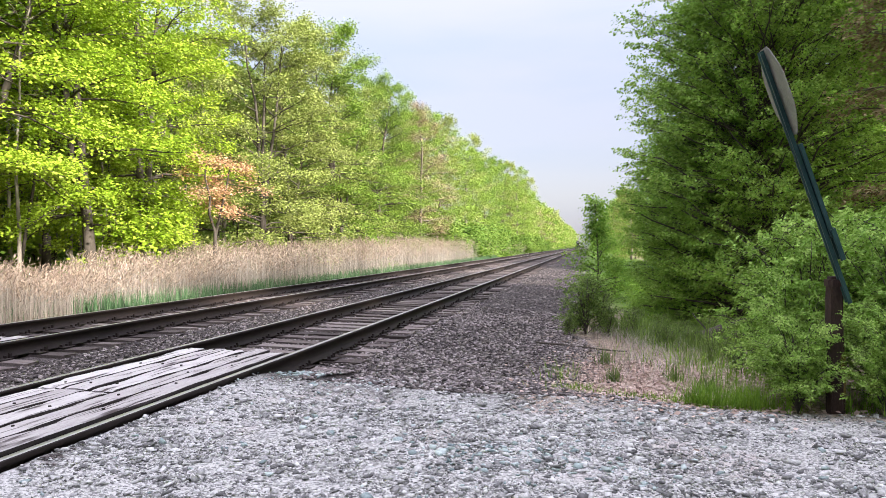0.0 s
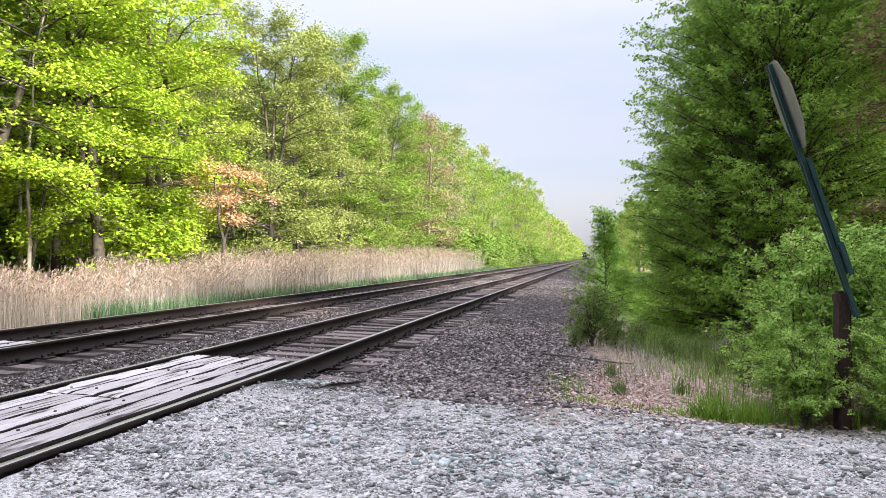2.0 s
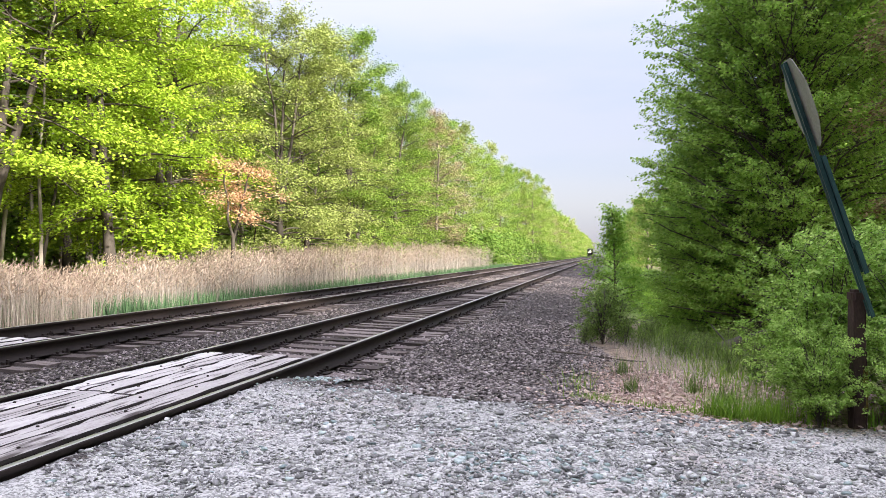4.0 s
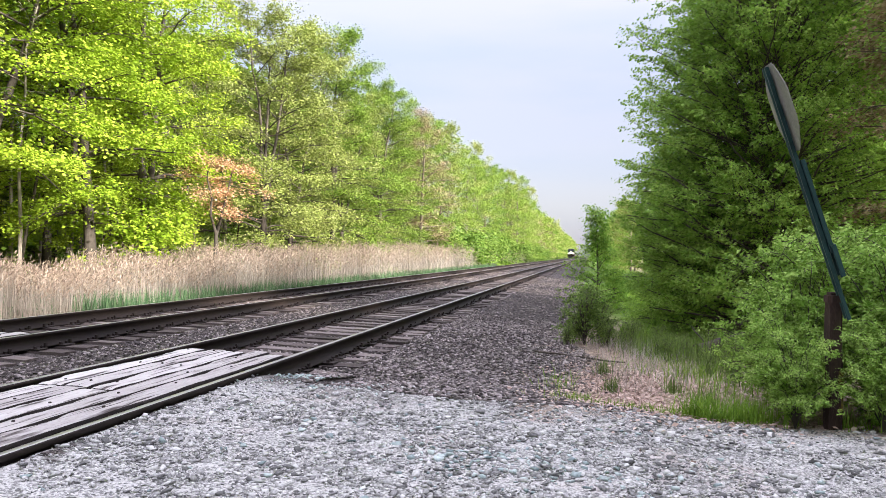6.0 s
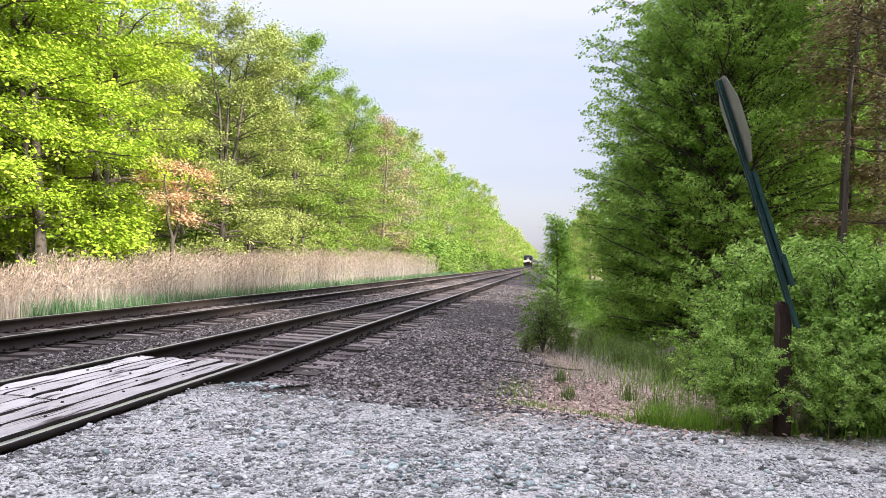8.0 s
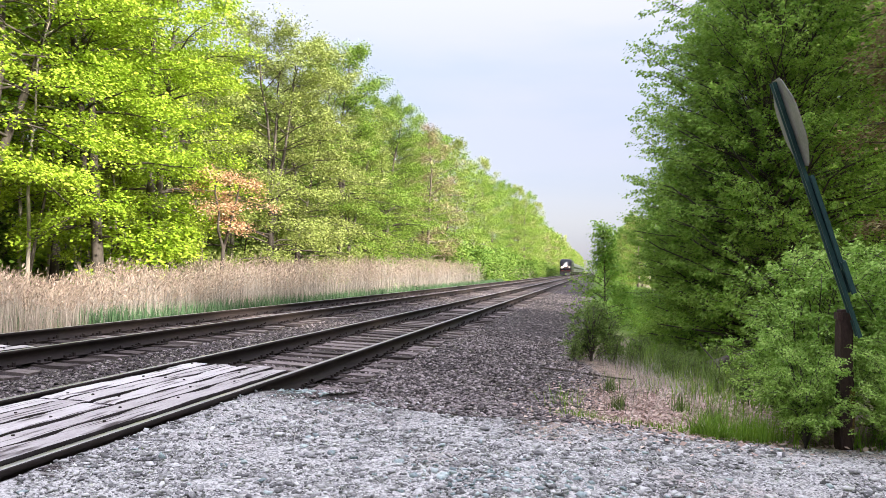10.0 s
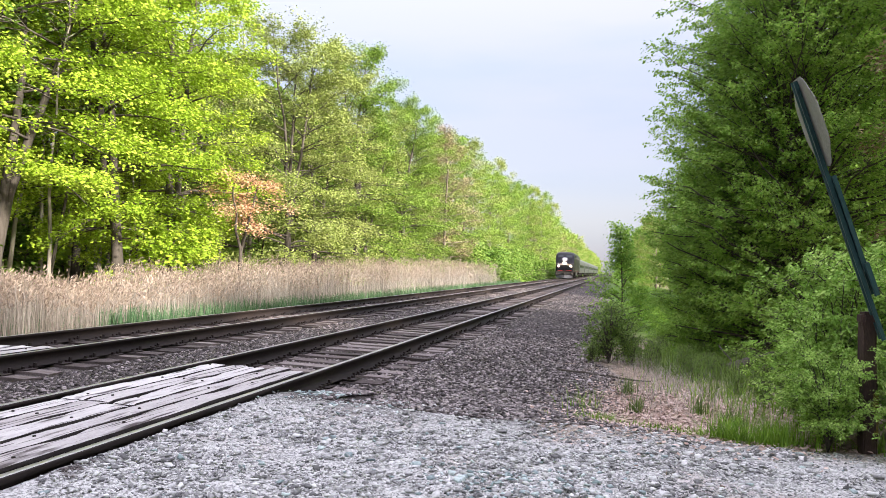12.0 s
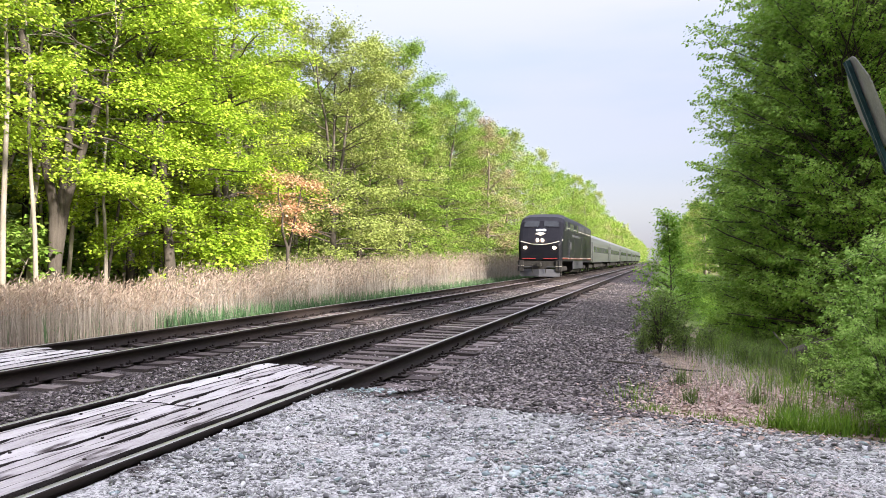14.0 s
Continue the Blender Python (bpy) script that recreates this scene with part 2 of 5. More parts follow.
def grow(rng, height, radius, base=0.15, limbs=40, twigs=10, per=30, leaf=0.17, flat=0.10, el=(5, 60), droop=0.15, trunk=0.14, profile=0.6, top=1.0, stems=1, spread=0.4, bare=0.0, tumble=0.45, shape=None, vary=(0.7, 1.15), twig=0.008, sides=5, fork=0.0, tufts=3, hang=0.15):
    """Wood and leaves of a tree or shrub as two soups."""
    wood, crown = Soup(), Soup()
    for stem in range(stems):
        k = 9
        zz = np.linspace(-0.25, height * rng.uniform(0.85, 1.0) if stems > 1 else height, k)
        a0 = rng.uniform(0, 2 * np.pi)
        lean = spread * radius * ((zz / height - fork) / (1 - fork)).clip(0) ** (1.2 if fork == 0 else 0.75) if stems > 1 else np.zeros(k)
        wob = np.cumsum(rng.normal(0, 0.012 * height, (k, 2)), 0) * (zz.clip(0) / height)[:, None]
        pts = np.stack([wob[:, 0] + lean * np.cos(a0), wob[:, 1] + lean * np.sin(a0), zz], 1)
        rad = trunk * (1 - 0.9 * (zz.clip(0) / height)) + 0.008
        rad[0] *= 1.25
        tube(wood, pts, rad, 8)
        for i in range(limbs // stems):
            u = (i + rng.uniform(0, 1)) / (limbs // stems)
            z = height * (base + (0.98 - base) * u)
            st = np.array([np.interp(z, zz, pts[:, c]) for c in range(3)])
            az = i * 2.39996 + rng.normal(0, 0.4)
            form = max(0.15, np.sin(np.pi * (0.18 + 0.77 * u)) ** profile) if shape is None else float(np.interp(u, *shape))
            L = radius * form * rng.uniform(*vary) * (top if u > 0.8 else 1)
            e = radians(el[0] + (el[1] - el[0]) * u + rng.normal(0, 8))
            s = np.linspace(0, 1, 6)
            dirv = np.array([np.cos(az) * np.cos(e), np.sin(az) * np.cos(e), np.sin(e)])
            lp = st + s[:, None] * L * dirv + np.outer(s ** 2, [0, 0, -droop * L]) + np.cumsum(rng.normal(0, 0.02 * L, (6, 3)), 0)
            lr = np.minimum(np.interp(z, zz, rad) * 0.45, 0.014 * L + 0.003) * (1 - 0.85 * s) + 0.003
            tube(wood, lp, lr, sides)
            for j in range(twigs):
                q = 0.2 + 0.8 * (j + rng.uniform(0, 1)) / twigs
                p0 = np.array([np.interp(q, s, lp[:, c]) for c in range(3)])
                ta = az + (1 if j % 2 else -1) * rng.uniform(0.45, 1.1) * (1.15 - 0.7 * q)
                te = e * 0.6 + rng.normal(0, 0.22)
                tl = L * (0.16 + 0.36 * (1 - q)) * rng.uniform(0.6, 1.3) + 0.12
                td = np.array([np.cos(ta) * np.cos(te), np.sin(ta) * np.cos(te), np.sin(te)])
                tp = p0 + np.linspace(0, 1, 3)[:, None] * tl * td + np.array([[0, 0, 0], [0, 0, 0.03 * tl], [0, 0, -droop * 0.7 * tl]])
                if twig:
                    tube(wood, tp, [twig * (1.0 + 0.4 * L * (1 - q)), twig * 0.7, twig * 0.3], 3)
                m = 0 if rng.uniform() < bare else max(3, int(per * rng.uniform(0.6, 1.4)))
                if not m:
                    continue
                f = rng.choice(rng.uniform(0.3, 1.08, tufts), m) + rng.normal(0, 0.04, m)
                side = np.where(np.arange(m) % 2, 1, -1) * rng.uniform(0.3, 1.3, m)
                pos = p0 + f[:, None] * tl * td + rng.normal(0, 1, (m, 3)) * np.array([flat * 1.6, flat * 1.6, flat])
                dd = np.stack([np.cos(ta + side), np.sin(ta + side), rng.normal(-hang, 0.35, m)], 1)
                nn = rng.normal(0, tumble, (m, 3)) + np.array([0, 0, 1.0])
                ln = leaf * rng.uniform(0.6, 1.3, m)
                leaves(crown, pos, dd, nn, ln, ln * rng.uniform(0.26, 0.38, m))
    return wood, crown


def tree(name, seed, leaf_mat, bark, label, category, group="", m=None, **k):
    wood, crown = grow(np.random.default_rng(seed), **k)
    ob = tagged(new(name), label, category, group)
    put("trunk", wood.mesh("trunk", [bark], True), ob)
    if crown.n:
        put("crown", crown.mesh("crown", [leaf_mat]), ob)
    ob.matrix_basis = m or pose(0, 0, 0)
    return ob


# ---- ground ----
ROAD_EDGE = 6.9


def smooth01(a, b, x):
    t = np.clip((x - a) / (b - a), 0, 1)
    return t * t * (3 - 2 * t)


def ground_z(x, y):
    x, y = np.asarray(x, dtype=float), np.asarray(y, dtype=float)
    z = np.interp(x, [-80, -20, -13, -11.4, -10.0, -9.4, -2.6, -1.2, -0.2, 0.8, 2.0, 3.5, 80], [-0.7, -0.8, -0.95, -0.75, -0.275, -0.232, -0.232, -0.27, -0.34, -0.5, -0.75, -1.0, -1.0])
    far = smooth01(10.5, 17, y)
    near = np.interp(x, [-80, -13, -10.0, -9.4, -2.6, 80], [-0.8, -0.6, -0.255, -0.232, -0.232, -0.16])
    z = near + (z - near) * far
    road = np.interp(x, [-80, -11, -9.4, -3.5, -3.32, -2.9, -1.6, 80], [-0.25, -0.2, -0.235, -0.235, -0.05, -0.06, -0.10, -0.10])
    w = 1 - smooth01(ROAD_EDGE - 0.6, ROAD_EDGE + 0.9, y + 0.35 * np.sin(x * 1.3) - 0.5 * (x < -2.6))
    swell = 0.02 * np.sin(x * 2.1 + 0.6 * y) * np.sin(y * 1.7 - 0.4 * x) * np.maximum(smooth01(-3.0, -2.2, x), smooth01(10.2, 11.0, -x))
    return z + (road - z) * w + swell


def ground_sheet():
    xs = np.unique(np.concatenate([np.linspace(-1200, -60, 12), np.linspace(-60, -14, 30), np.arange(-14, 6, 0.14), np.linspace(6, 60, 36), np.linspace(60, 1200, 12)]))
    ys = np.unique(np.concatenate([np.linspace(-600, -20, 8), np.linspace(-20, 2, 16), np.arange(2, 14, 0.14), np.arange(14, 40, 0.5), np.linspace(40, 200, 40), np.linspace(200, 2500, 20)]))
    X, Y = np.meshgrid(xs, ys, indexing="ij")
    rng = np.random.default_rng(5)
    Z = ground_z(X, Y)
    near = (np.abs(X) < 14) & (Y < 14) & (Y > 2)
    Z = Z + rng.normal(0, 0.004, X.shape) * near
    nx, ny = X.shape
    i, j = np.meshgrid(np.arange(nx - 1), np.arange(ny - 1), indexing="ij")
    F = np.stack([i * ny + j, (i + 1) * ny + j, (i + 1) * ny + j + 1, i * ny + j + 1], -1).reshape(-1, 4)
    me = np_mesh("ground", np.stack([X, Y, Z], -1).reshape(-1, 3), F, [ground_material()], smooth=True)
    return tagged(new("ground", me), "gravel road, stony ballast, marsh and forest floor", "ground", kind="structure")


def ground_material():
    m = bpy.data.materials.new("ground_mix")
    m.use_nodes = True
    n, l = m.node_tree.nodes, m.node_tree.links
    b = n["Principled BSDF"]
    b.inputs["Roughness"].default_value = 0.95
    b.inputs["Specular IOR Level"].default_value = 0.15
    tc, sep = n.new("ShaderNodeTexCoord"), n.new("ShaderNodeSeparateXYZ")
    l.new(tc.outputs["Object"], sep.inputs[0])

    def noise_at(scale, detail=5.0):
        t = n.new("ShaderNodeTexNoise")
        t.inputs["Scale"].default_value, t.inputs["Detail"].default_value = scale, detail
        l.new(tc.outputs["Object"], t.inputs["Vector"])
        return t.outputs["Fac"]

    def calc(op, a, c):
        t = n.new("ShaderNodeMath")
        t.operation = op
        for k, v in enumerate((a, c)):
            if isinstance(v, (int, float)):
                t.inputs[k].default_value = v
            else:
                l.new(v, t.inputs[k])
        return t.outputs[0]

    def band(v, lo, hi):
        t = n.new("ShaderNodeMapRange")
        t.interpolation_type = "SMOOTHSTEP"
        t.inputs["From Min"].default_value, t.inputs["From Max"].default_value = lo, hi
        l.new(v, t.inputs["Value"])
        return t.outputs[0]

    def colours(fac, stops):
        r = n.new("ShaderNodeValToRGB")
        e = r.color_ramp.elements
        while len(e) < len(stops):
            e.new(0.5)
        for k, (p, c) in enumerate(stops):
            e[k].position, e[k].color = p, (*c, 1)
        l.new(fac, r.inputs[0])
        return r.outputs[0]

    def blend(f, a, c):
        t = n.new("ShaderNodeMix")
        t.data_type = "RGBA"
        l.new(f, t.inputs["Factor"])
        l.new(a, t.inputs["A"])
        l.new(c, t.inputs["B"])
        return t.outputs["Result"]

    fine, mid, wide = noise_at(70, 6), noise_at(9), noise_at(1.1)
    cell = n.new("ShaderNodeTexVoronoi")
    cell.inputs["Scale"].default_value = 75.0
    l.new(tc.outputs["Object"], cell.inputs["Vector"])
    tone = n.new("ShaderNodeSeparateColor")
    l.new(cell.outputs["Color"], tone.inputs[0])
    grain = calc("ADD", calc("MULTIPLY", fine, 0.45), calc("MULTIPLY", mid, 0.3))
    grain = calc("ADD", grain, calc("MULTIPLY", tone.outputs[0], 0.25))
    dust = colours(grain, [(0.40, (0.19, 0.186, 0.179)), (0.5, (0.39, 0.381, 0.364)), (0.59, (0.55, 0.538, 0.515))])
    sandy = colours(grain, [(0.39, (0.26, 0.236, 0.222)), (0.60, (0.52, 0.477, 0.45))])
    road = blend(band(wide, 0.5, 0.66), dust, sandy)
    ballast = colours(grain, [(0.38, (0.018, 0.015, 0.014)), (0.5, (0.06, 0.050, 0.047)), (0.62, (0.15, 0.128, 0.12))])
    litter = colours(grain, [(0.34, (0.13, 0.095, 0.07)), (0.5, (0.28, 0.21, 0.16)), (0.64, (0.46, 0.36, 0.28))])
    grass = colours(grain, [(0.32, (0.04, 0.075, 0.015)), (0.5, (0.09, 0.16, 0.02)), (0.68, (0.16, 0.25, 0.04))])
    x, y = sep.outputs[0], sep.outputs[1]
    wob = calc("MULTIPLY", calc("SUBTRACT", mid, 0.5), 1.6)
    wobw = calc("MULTIPLY", calc("SUBTRACT", wide, 0.5), 2.5)
    xe = calc("ADD", x, calc("ADD", wob, wobw))
    ye = calc("ADD", y, calc("ADD", wob, wobw))
    right = band(xe, -0.6, 0.2)
    left = calc("SUBTRACT", 1.0, band(xe, -11.4, -10.7))
    side = calc("MAXIMUM", right, left)
    wild = blend(band(ye, 16, 24), litter, grass)
    wild = blend(band(calc("ABSOLUTE", calc("ADD", x, 6.0), 0.0), 13, 17), wild, litter)
    out = blend(side, ballast, wild)
    roadmask = calc("SUBTRACT", 1.0, band(ye, ROAD_EDGE - 0.9, ROAD_EDGE + 0.1))
    roadmask = calc("MULTIPLY", roadmask, band(xe, -3.7, -3.3))
    out = blend(roadmask, out, road)
    l.new(out, b.inputs["Base Color"])
    bp = n.new("ShaderNodeBump")
    bp.inputs["Strength"].default_value, bp.inputs["Distance"].default_value = 0.6, 0.02
    l.new(grain, bp.inputs["Height"])
    l.new(bp.outputs[0], b.inputs["Normal"])
    return m


ground_sheet()


# ---- crushed stone ----
def stone_shapes(count, seed, flat=0.40, corners=8):
    rng = np.random.default_rng(seed)
    out = []
    for _ in range(count):
        bm = bmesh.new()
        p = np.array([(a, b, c) for a in (-0.8, 0.8) for b in (-0.8, 0.8) for c in (-0.8, 0.8)]) + rng.normal(0, 0.34, (8, 3))
        p = p[rng.permutation(8)[:corners]]
        p *= 0.62 * np.array([1.0, rng.uniform(0.6, 0.9), flat * rng.uniform(0.7, 1.1)])
        for q in p:
            bm.verts.new(q)
        bmesh.ops.convex_hull(bm, input=bm.verts)
        bmesh.ops.triangulate(bm, faces=bm.faces)
        loose = [v for v in bm.verts if not v.link_faces]
        bmesh.ops.delete(bm, geom=loose, context="VERTS")
        bm.verts.index_update()
        out.append((np.array([v.co for v in bm.verts]), np.array([[v.index for v in f.verts] for f in bm.faces])))
        bm.free()
    return out


SHAPES = stone_shapes(18, 3)
CHIPS = stone_shapes(12, 4, corners=6)


def scatter_stones(name, label, mat, seed, xy, size_lo, size_hi, sink=0.35, power=2.2, shapes=SHAPES):
    rng = np.random.default_rng(seed)
    soup = Soup()
    which = rng.integers(0, len(shapes), len(xy))
    z = ground_z(xy[:, 0], xy[:, 1])
    size = size_lo + (size_hi - size_lo) * rng.uniform(0, 1, len(xy)) ** power
    for k, (v, f) in enumerate(shapes):
        idx = np.where(which == k)[0]
        if not len(idx):
            continue
        a, b = rng.uniform(0, 2 * np.pi, len(idx)), rng.normal(0, 0.45, len(idx))
        ca, sa, cb, sb = np.cos(a), np.sin(a), np.cos(b), np.sin(b)
        x, y, w = v[:, 0][None], v[:, 1][None], v[:, 2][None]
        y2, w2 = y * cb[:, None] - w * sb[:, None], y * sb[:, None] + w * cb[:, None]
        px, py = x * ca[:, None] - y2 * sa[:, None], x * sa[:, None] + y2 * ca[:, None]
        s = size[idx][:, None]
        P = np.stack([px * s + xy[idx, 0:1], py * s + xy[idx, 1:2], w2 * s + (z[idx] + size[idx] * (0.55 - sink))[:, None]], -1)
        F = (f[None] + (np.arange(len(idx)) * len(v))[:, None, None]).reshape(-1, 3)
        soup.add(P.reshape(-1, 3), F)
    return tagged(new(name, soup.mesh(name, [mat])), label, "gravel", kind="stuff")


def spots(seed, n, x0, x1, y0, y1, power=1.0):
    """Random spots, thinning with y for power over 1."""
    rng = np.random.default_rng(seed)
    return np.stack([rng.uniform(x0, x1, n), y0 + (y1 - y0) * rng.uniform(0, 1, n) ** power], 1)


C1, C2 = -4.05, -7.775          # track centres
p = np.concatenate([spots(11, 26000, -3.24, 5.2, 2.9, 7.4), spots(12, 30000, -3.24, 3.6, 3.0, 5.6), spots(10, 12000, -3.24, 1.5, 5.4, 7.4)])
edge = p[:, 1] < ROAD_EDGE + 0.25 * np.sin(p[:, 0] * 2.3)
bare = np.array([noise.noise((x * 0.45, y * 0.9, 3.1)) for x, y in p]) > 0.12
rng0 = np.random.default_rng(2)
p = p[edge & ~(bare & (rng0.uniform(0, 1, len(p)) < 0.45)) & (np.abs(p[:, 0]) < 0.9 * p[:, 1])]
few = rng0.uniform(0, 1, len(p)) < 0.22
scatter_stones("fine_gravel", "fine pale grey stone chips on the gravel road", STONE_GREY, 20, p[~few], 0.006, 0.020, sink=0.38, power=1.8, shapes=CHIPS)
scatter_stones("road_gravel", "loose pale grey crushed stone on the gravel road", STONE_GREY, 21, p[few], 0.012, 0.046, sink=0.42, power=3.0)
teal = np.concatenate([rng0.normal((-0.45, 4.6), (0.45, 0.22), (260, 2)), rng0.normal((-2.5, 7.1), (0.32, 0.3), (650, 2)), spots(13, 300, -3, 3, 3, 6.5)])
scatter_stones("green_gravel", "scattered greenish grey crushed stones", STONE_TEAL, 22, teal, 0.012, 0.045)
p = np.concatenate([spots(24, 14000, -2.75, 0.0, 7.0, 17, 1.25), spots(14, 22000, -2.75, 0.6, 6.6, 60, 2.1), spots(15, 16000, -6.5, -5.3, 3.5, 60, 2.0), spots(16, 6000, -3.25, -2.6, 7.5, 28, 1.5),
                    spots(17, 8500, -4.72, -3.4, 7.9, 30, 1.6), spots(18, 5000, -8.45, -7.1, 9, 30, 1.3), spots(19, 2500, -10.6, -9.0, 9, 34, 1.3), spots(20, 2500, -5.5, -4.9, 3.5, 26, 1.5)])
keep = (p[:, 0] < 0.1 + 0.35 * np.sin(p[:, 1] * 0.8) - 0.2) | (p[:, 1] < 9)
scatter_stones("ballast", "dark brown-grey crushed stone railway ballast", STONE_BALLAST, 23, p[keep], 0.020, 0.052, sink=0.36, shapes=CHIPS)

# single larger stones lying on the road
for i in range(34):
    rng = np.random.default_rng(300 + i)
    v, f = SHAPES[i % len(SHAPES)]
    x, y = rng.uniform(-2.6, 3.6), rng.uniform(3.5, 6.6)
    me = np_mesh("stone", v * rng.uniform(0.032, 0.065), f, [STONE_TEAL if i % 3 == 0 else STONE_GREY])
    ob = tagged(new("stone", me), "angular grey stone lying on the gravel road", "stone", "stones on the road")
    ob.matrix_basis = pose(x, y, float(ground_z(x, y)) + 0.012, rz=rng.uniform(0, 360))


# ---- railway tracks ----
RAIL_END = 900.0


def rail_mesh(name):
    prof = [(-0.075, -0.185), (0.075, -0.185), (0.075, -0.172), (0.012, -0.155), (0.009, -0.05), (0.034, -0.038), (0.036, -0.008), (0.028, 0.0), (-0.028, 0.0), (-0.036, -0.008), (-0.034, -0.038), (-0.009, -0.05), (-0.012, -0.155), (-0.075, -0.172)]
    ys = [-40, 0, 20, 60, 150, 400, RAIL_END]
    V = [(x, y, z) for y in ys for x, z in prof]
    n = len(prof)
    F, idx = [], []
    for a in range(len(ys) - 1):
        for k in range(n):
            F.append((a * n + k, (a + 1) * n + k, (a + 1) * n + (k + 1) % n, a * n + (k + 1) % n))
            idx.append(1 if k == 7 else 0)
    return np_mesh(name, V, np.array(F), [STEEL_RUST, STEEL_SHINE], idx)


def tie_meshes():
    out = []
    for s in range(4):
        rng = np.random.default_rng(70 + s)
        bm = boxed(-1.29, 1.29, -0.112, 0.112, -0.36, -0.186)
        bmesh.ops.subdivide_edges(bm, edges=[e for e in bm.edges if abs(e.verts[0].co.x - e.verts[1].co.x) > 1], cuts=4)
        for v in bm.verts:
            v.co += Vector(rng.normal(0, 0.010, 3))
            v.co.z = min(v.co.z, -0.184)
        me = bpy.data.meshes.new("tie")
        bm.to_mesh(me)
        bm.free()
        me.materials.append(TIE_WOOD)
        out.append(me)
    return out


TIES = tie_meshes()


def plate_mesh():
    bm = bmesh.new()
    for sx in (-0.7525, 0.7525):
        box(bm, sx - 0.18, sx + 0.18, -0.09, 0.09, -0.188, -0.172, 0.003)
        for dx in (-0.095, 0.095):
            for dy in (-0.055, 0.055):
                box(bm, sx + dx - 0.018, sx + dx + 0.018, dy - 0.012, dy + 0.012, -0.176, -0.14)
        box(bm, sx - 0.10, sx - 0.072, 0.115, 0.15, -0.20, -0.12)
        box(bm, sx + 0.072, sx + 0.10, 0.115, 0.15, -0.20, -0.12)
    me = bpy.data.meshes.new("tie_plate")
    bm.to_mesh(me)
    bm.free()
    me.materials.append(STEEL_RUST)
    return me


PLATE = plate_mesh()


def track(cx, label, first):
    tr = tagged(new("railway_track"), label, "railway track", "railway tracks", kind="structure")
    tr.matrix_basis = pose(cx, 0, 0)
    me = rail_mesh("rail")
    for sx in (-0.7525, 0.7525):
        put("rail", me, tr, "rusty steel rail with a polished top", pose(sx, 0, 0))
    rng = np.random.default_rng(int(abs(cx) * 10))
    y, k, rest = first, 0, Soup()
    while y < 260:
        m = pose(rng.normal(0, 0.045), y + rng.normal(0, 0.03), -abs(rng.normal(0, 0.006)) - 0.002, 0, rng.normal(0, 0.25), rng.normal(0, 1.5))
        if k < 200:
            t = put("tie", TIES[k % 4], tr, "", m)
            if k < 90:
                put("tie_plate", PLATE, t)
        else:
            co = np.array([v.co for v in TIES[k % 4].vertices]) + np.array(m.translation)
            rest.add(co, np.array([list(q.vertices) for q in TIES[k % 4].polygons if len(q.vertices) == 4]))
        y, k = y + 0.5, k + 1
    tagged(put("far_ties", rest.mesh("far_ties", [TIE_WOOD]), tr), kind="stuff")
    return tr


track(C1, "straight track with rusty rails on weathered wooden ties", 4.0)
track(C2, "second straight track with rusty rails beside the reeds", 4.0)


def plank_bmesh(rng, x0, x1, y0, y1, seed):
    """A worn plank: rounded top edges, chewed sides, ragged ends."""
    bm, half, cx = bmesh.new(), (x1 - x0) / 2, (x0 + x1) / 2
    prof = [(-1, -0.17), (-1, -0.026), (-0.95, -0.009), (-0.4, -0.005), (0.1, -0.006), (0.55, -0.005), (0.95, -0.009), (1, -0.026), (1, -0.17)]
    ys = np.concatenate([np.arange(y0, min(y1, 2.0), 1.0), np.arange(max(y0, 2.0), y1 - 0.03, 0.07), [y1]])
    rows = []
    for i, y in enumerate(ys):
        end = i in (0, len(ys) - 1)
        row = []
        for u, z in prof:
            chew = 0.0
            if abs(u) > 0.8:
                chew = 0.006 + 0.034 * noise.noise((y * 2.3, seed * 7.1 + u, 0.3)) + 0.010 * noise.noise((y * 11, seed * 3.3 + u, 1.7))
                chew = max(0.0, chew)
            sag = 0.007 * noise.noise((y * 3, u * 1.5 + seed, 5.0)) - (0.010 if end else 0.0)
            row.append(bm.verts.new((cx + u * half - math.copysign(chew, u), y + (rng.normal(0, 0.012) if end else 0.0), z + (min(sag, 0.004) if z > -0.1 else 0.0) - (0.5 * chew if -0.1 < z < -0.008 else 0.0))))
        rows.append(row)
    n_ = len(prof)
    for a, b in zip(rows, rows[1:]):
        for k in range(n_):
            # all but the top gets the near-black slot, painting the gaps dark
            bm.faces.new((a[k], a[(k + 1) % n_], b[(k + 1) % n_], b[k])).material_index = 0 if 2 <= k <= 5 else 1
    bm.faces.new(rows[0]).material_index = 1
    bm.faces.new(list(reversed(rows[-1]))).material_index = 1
    bmesh.ops.recalc_face_normals(bm, faces=bm.faces)
    return bm


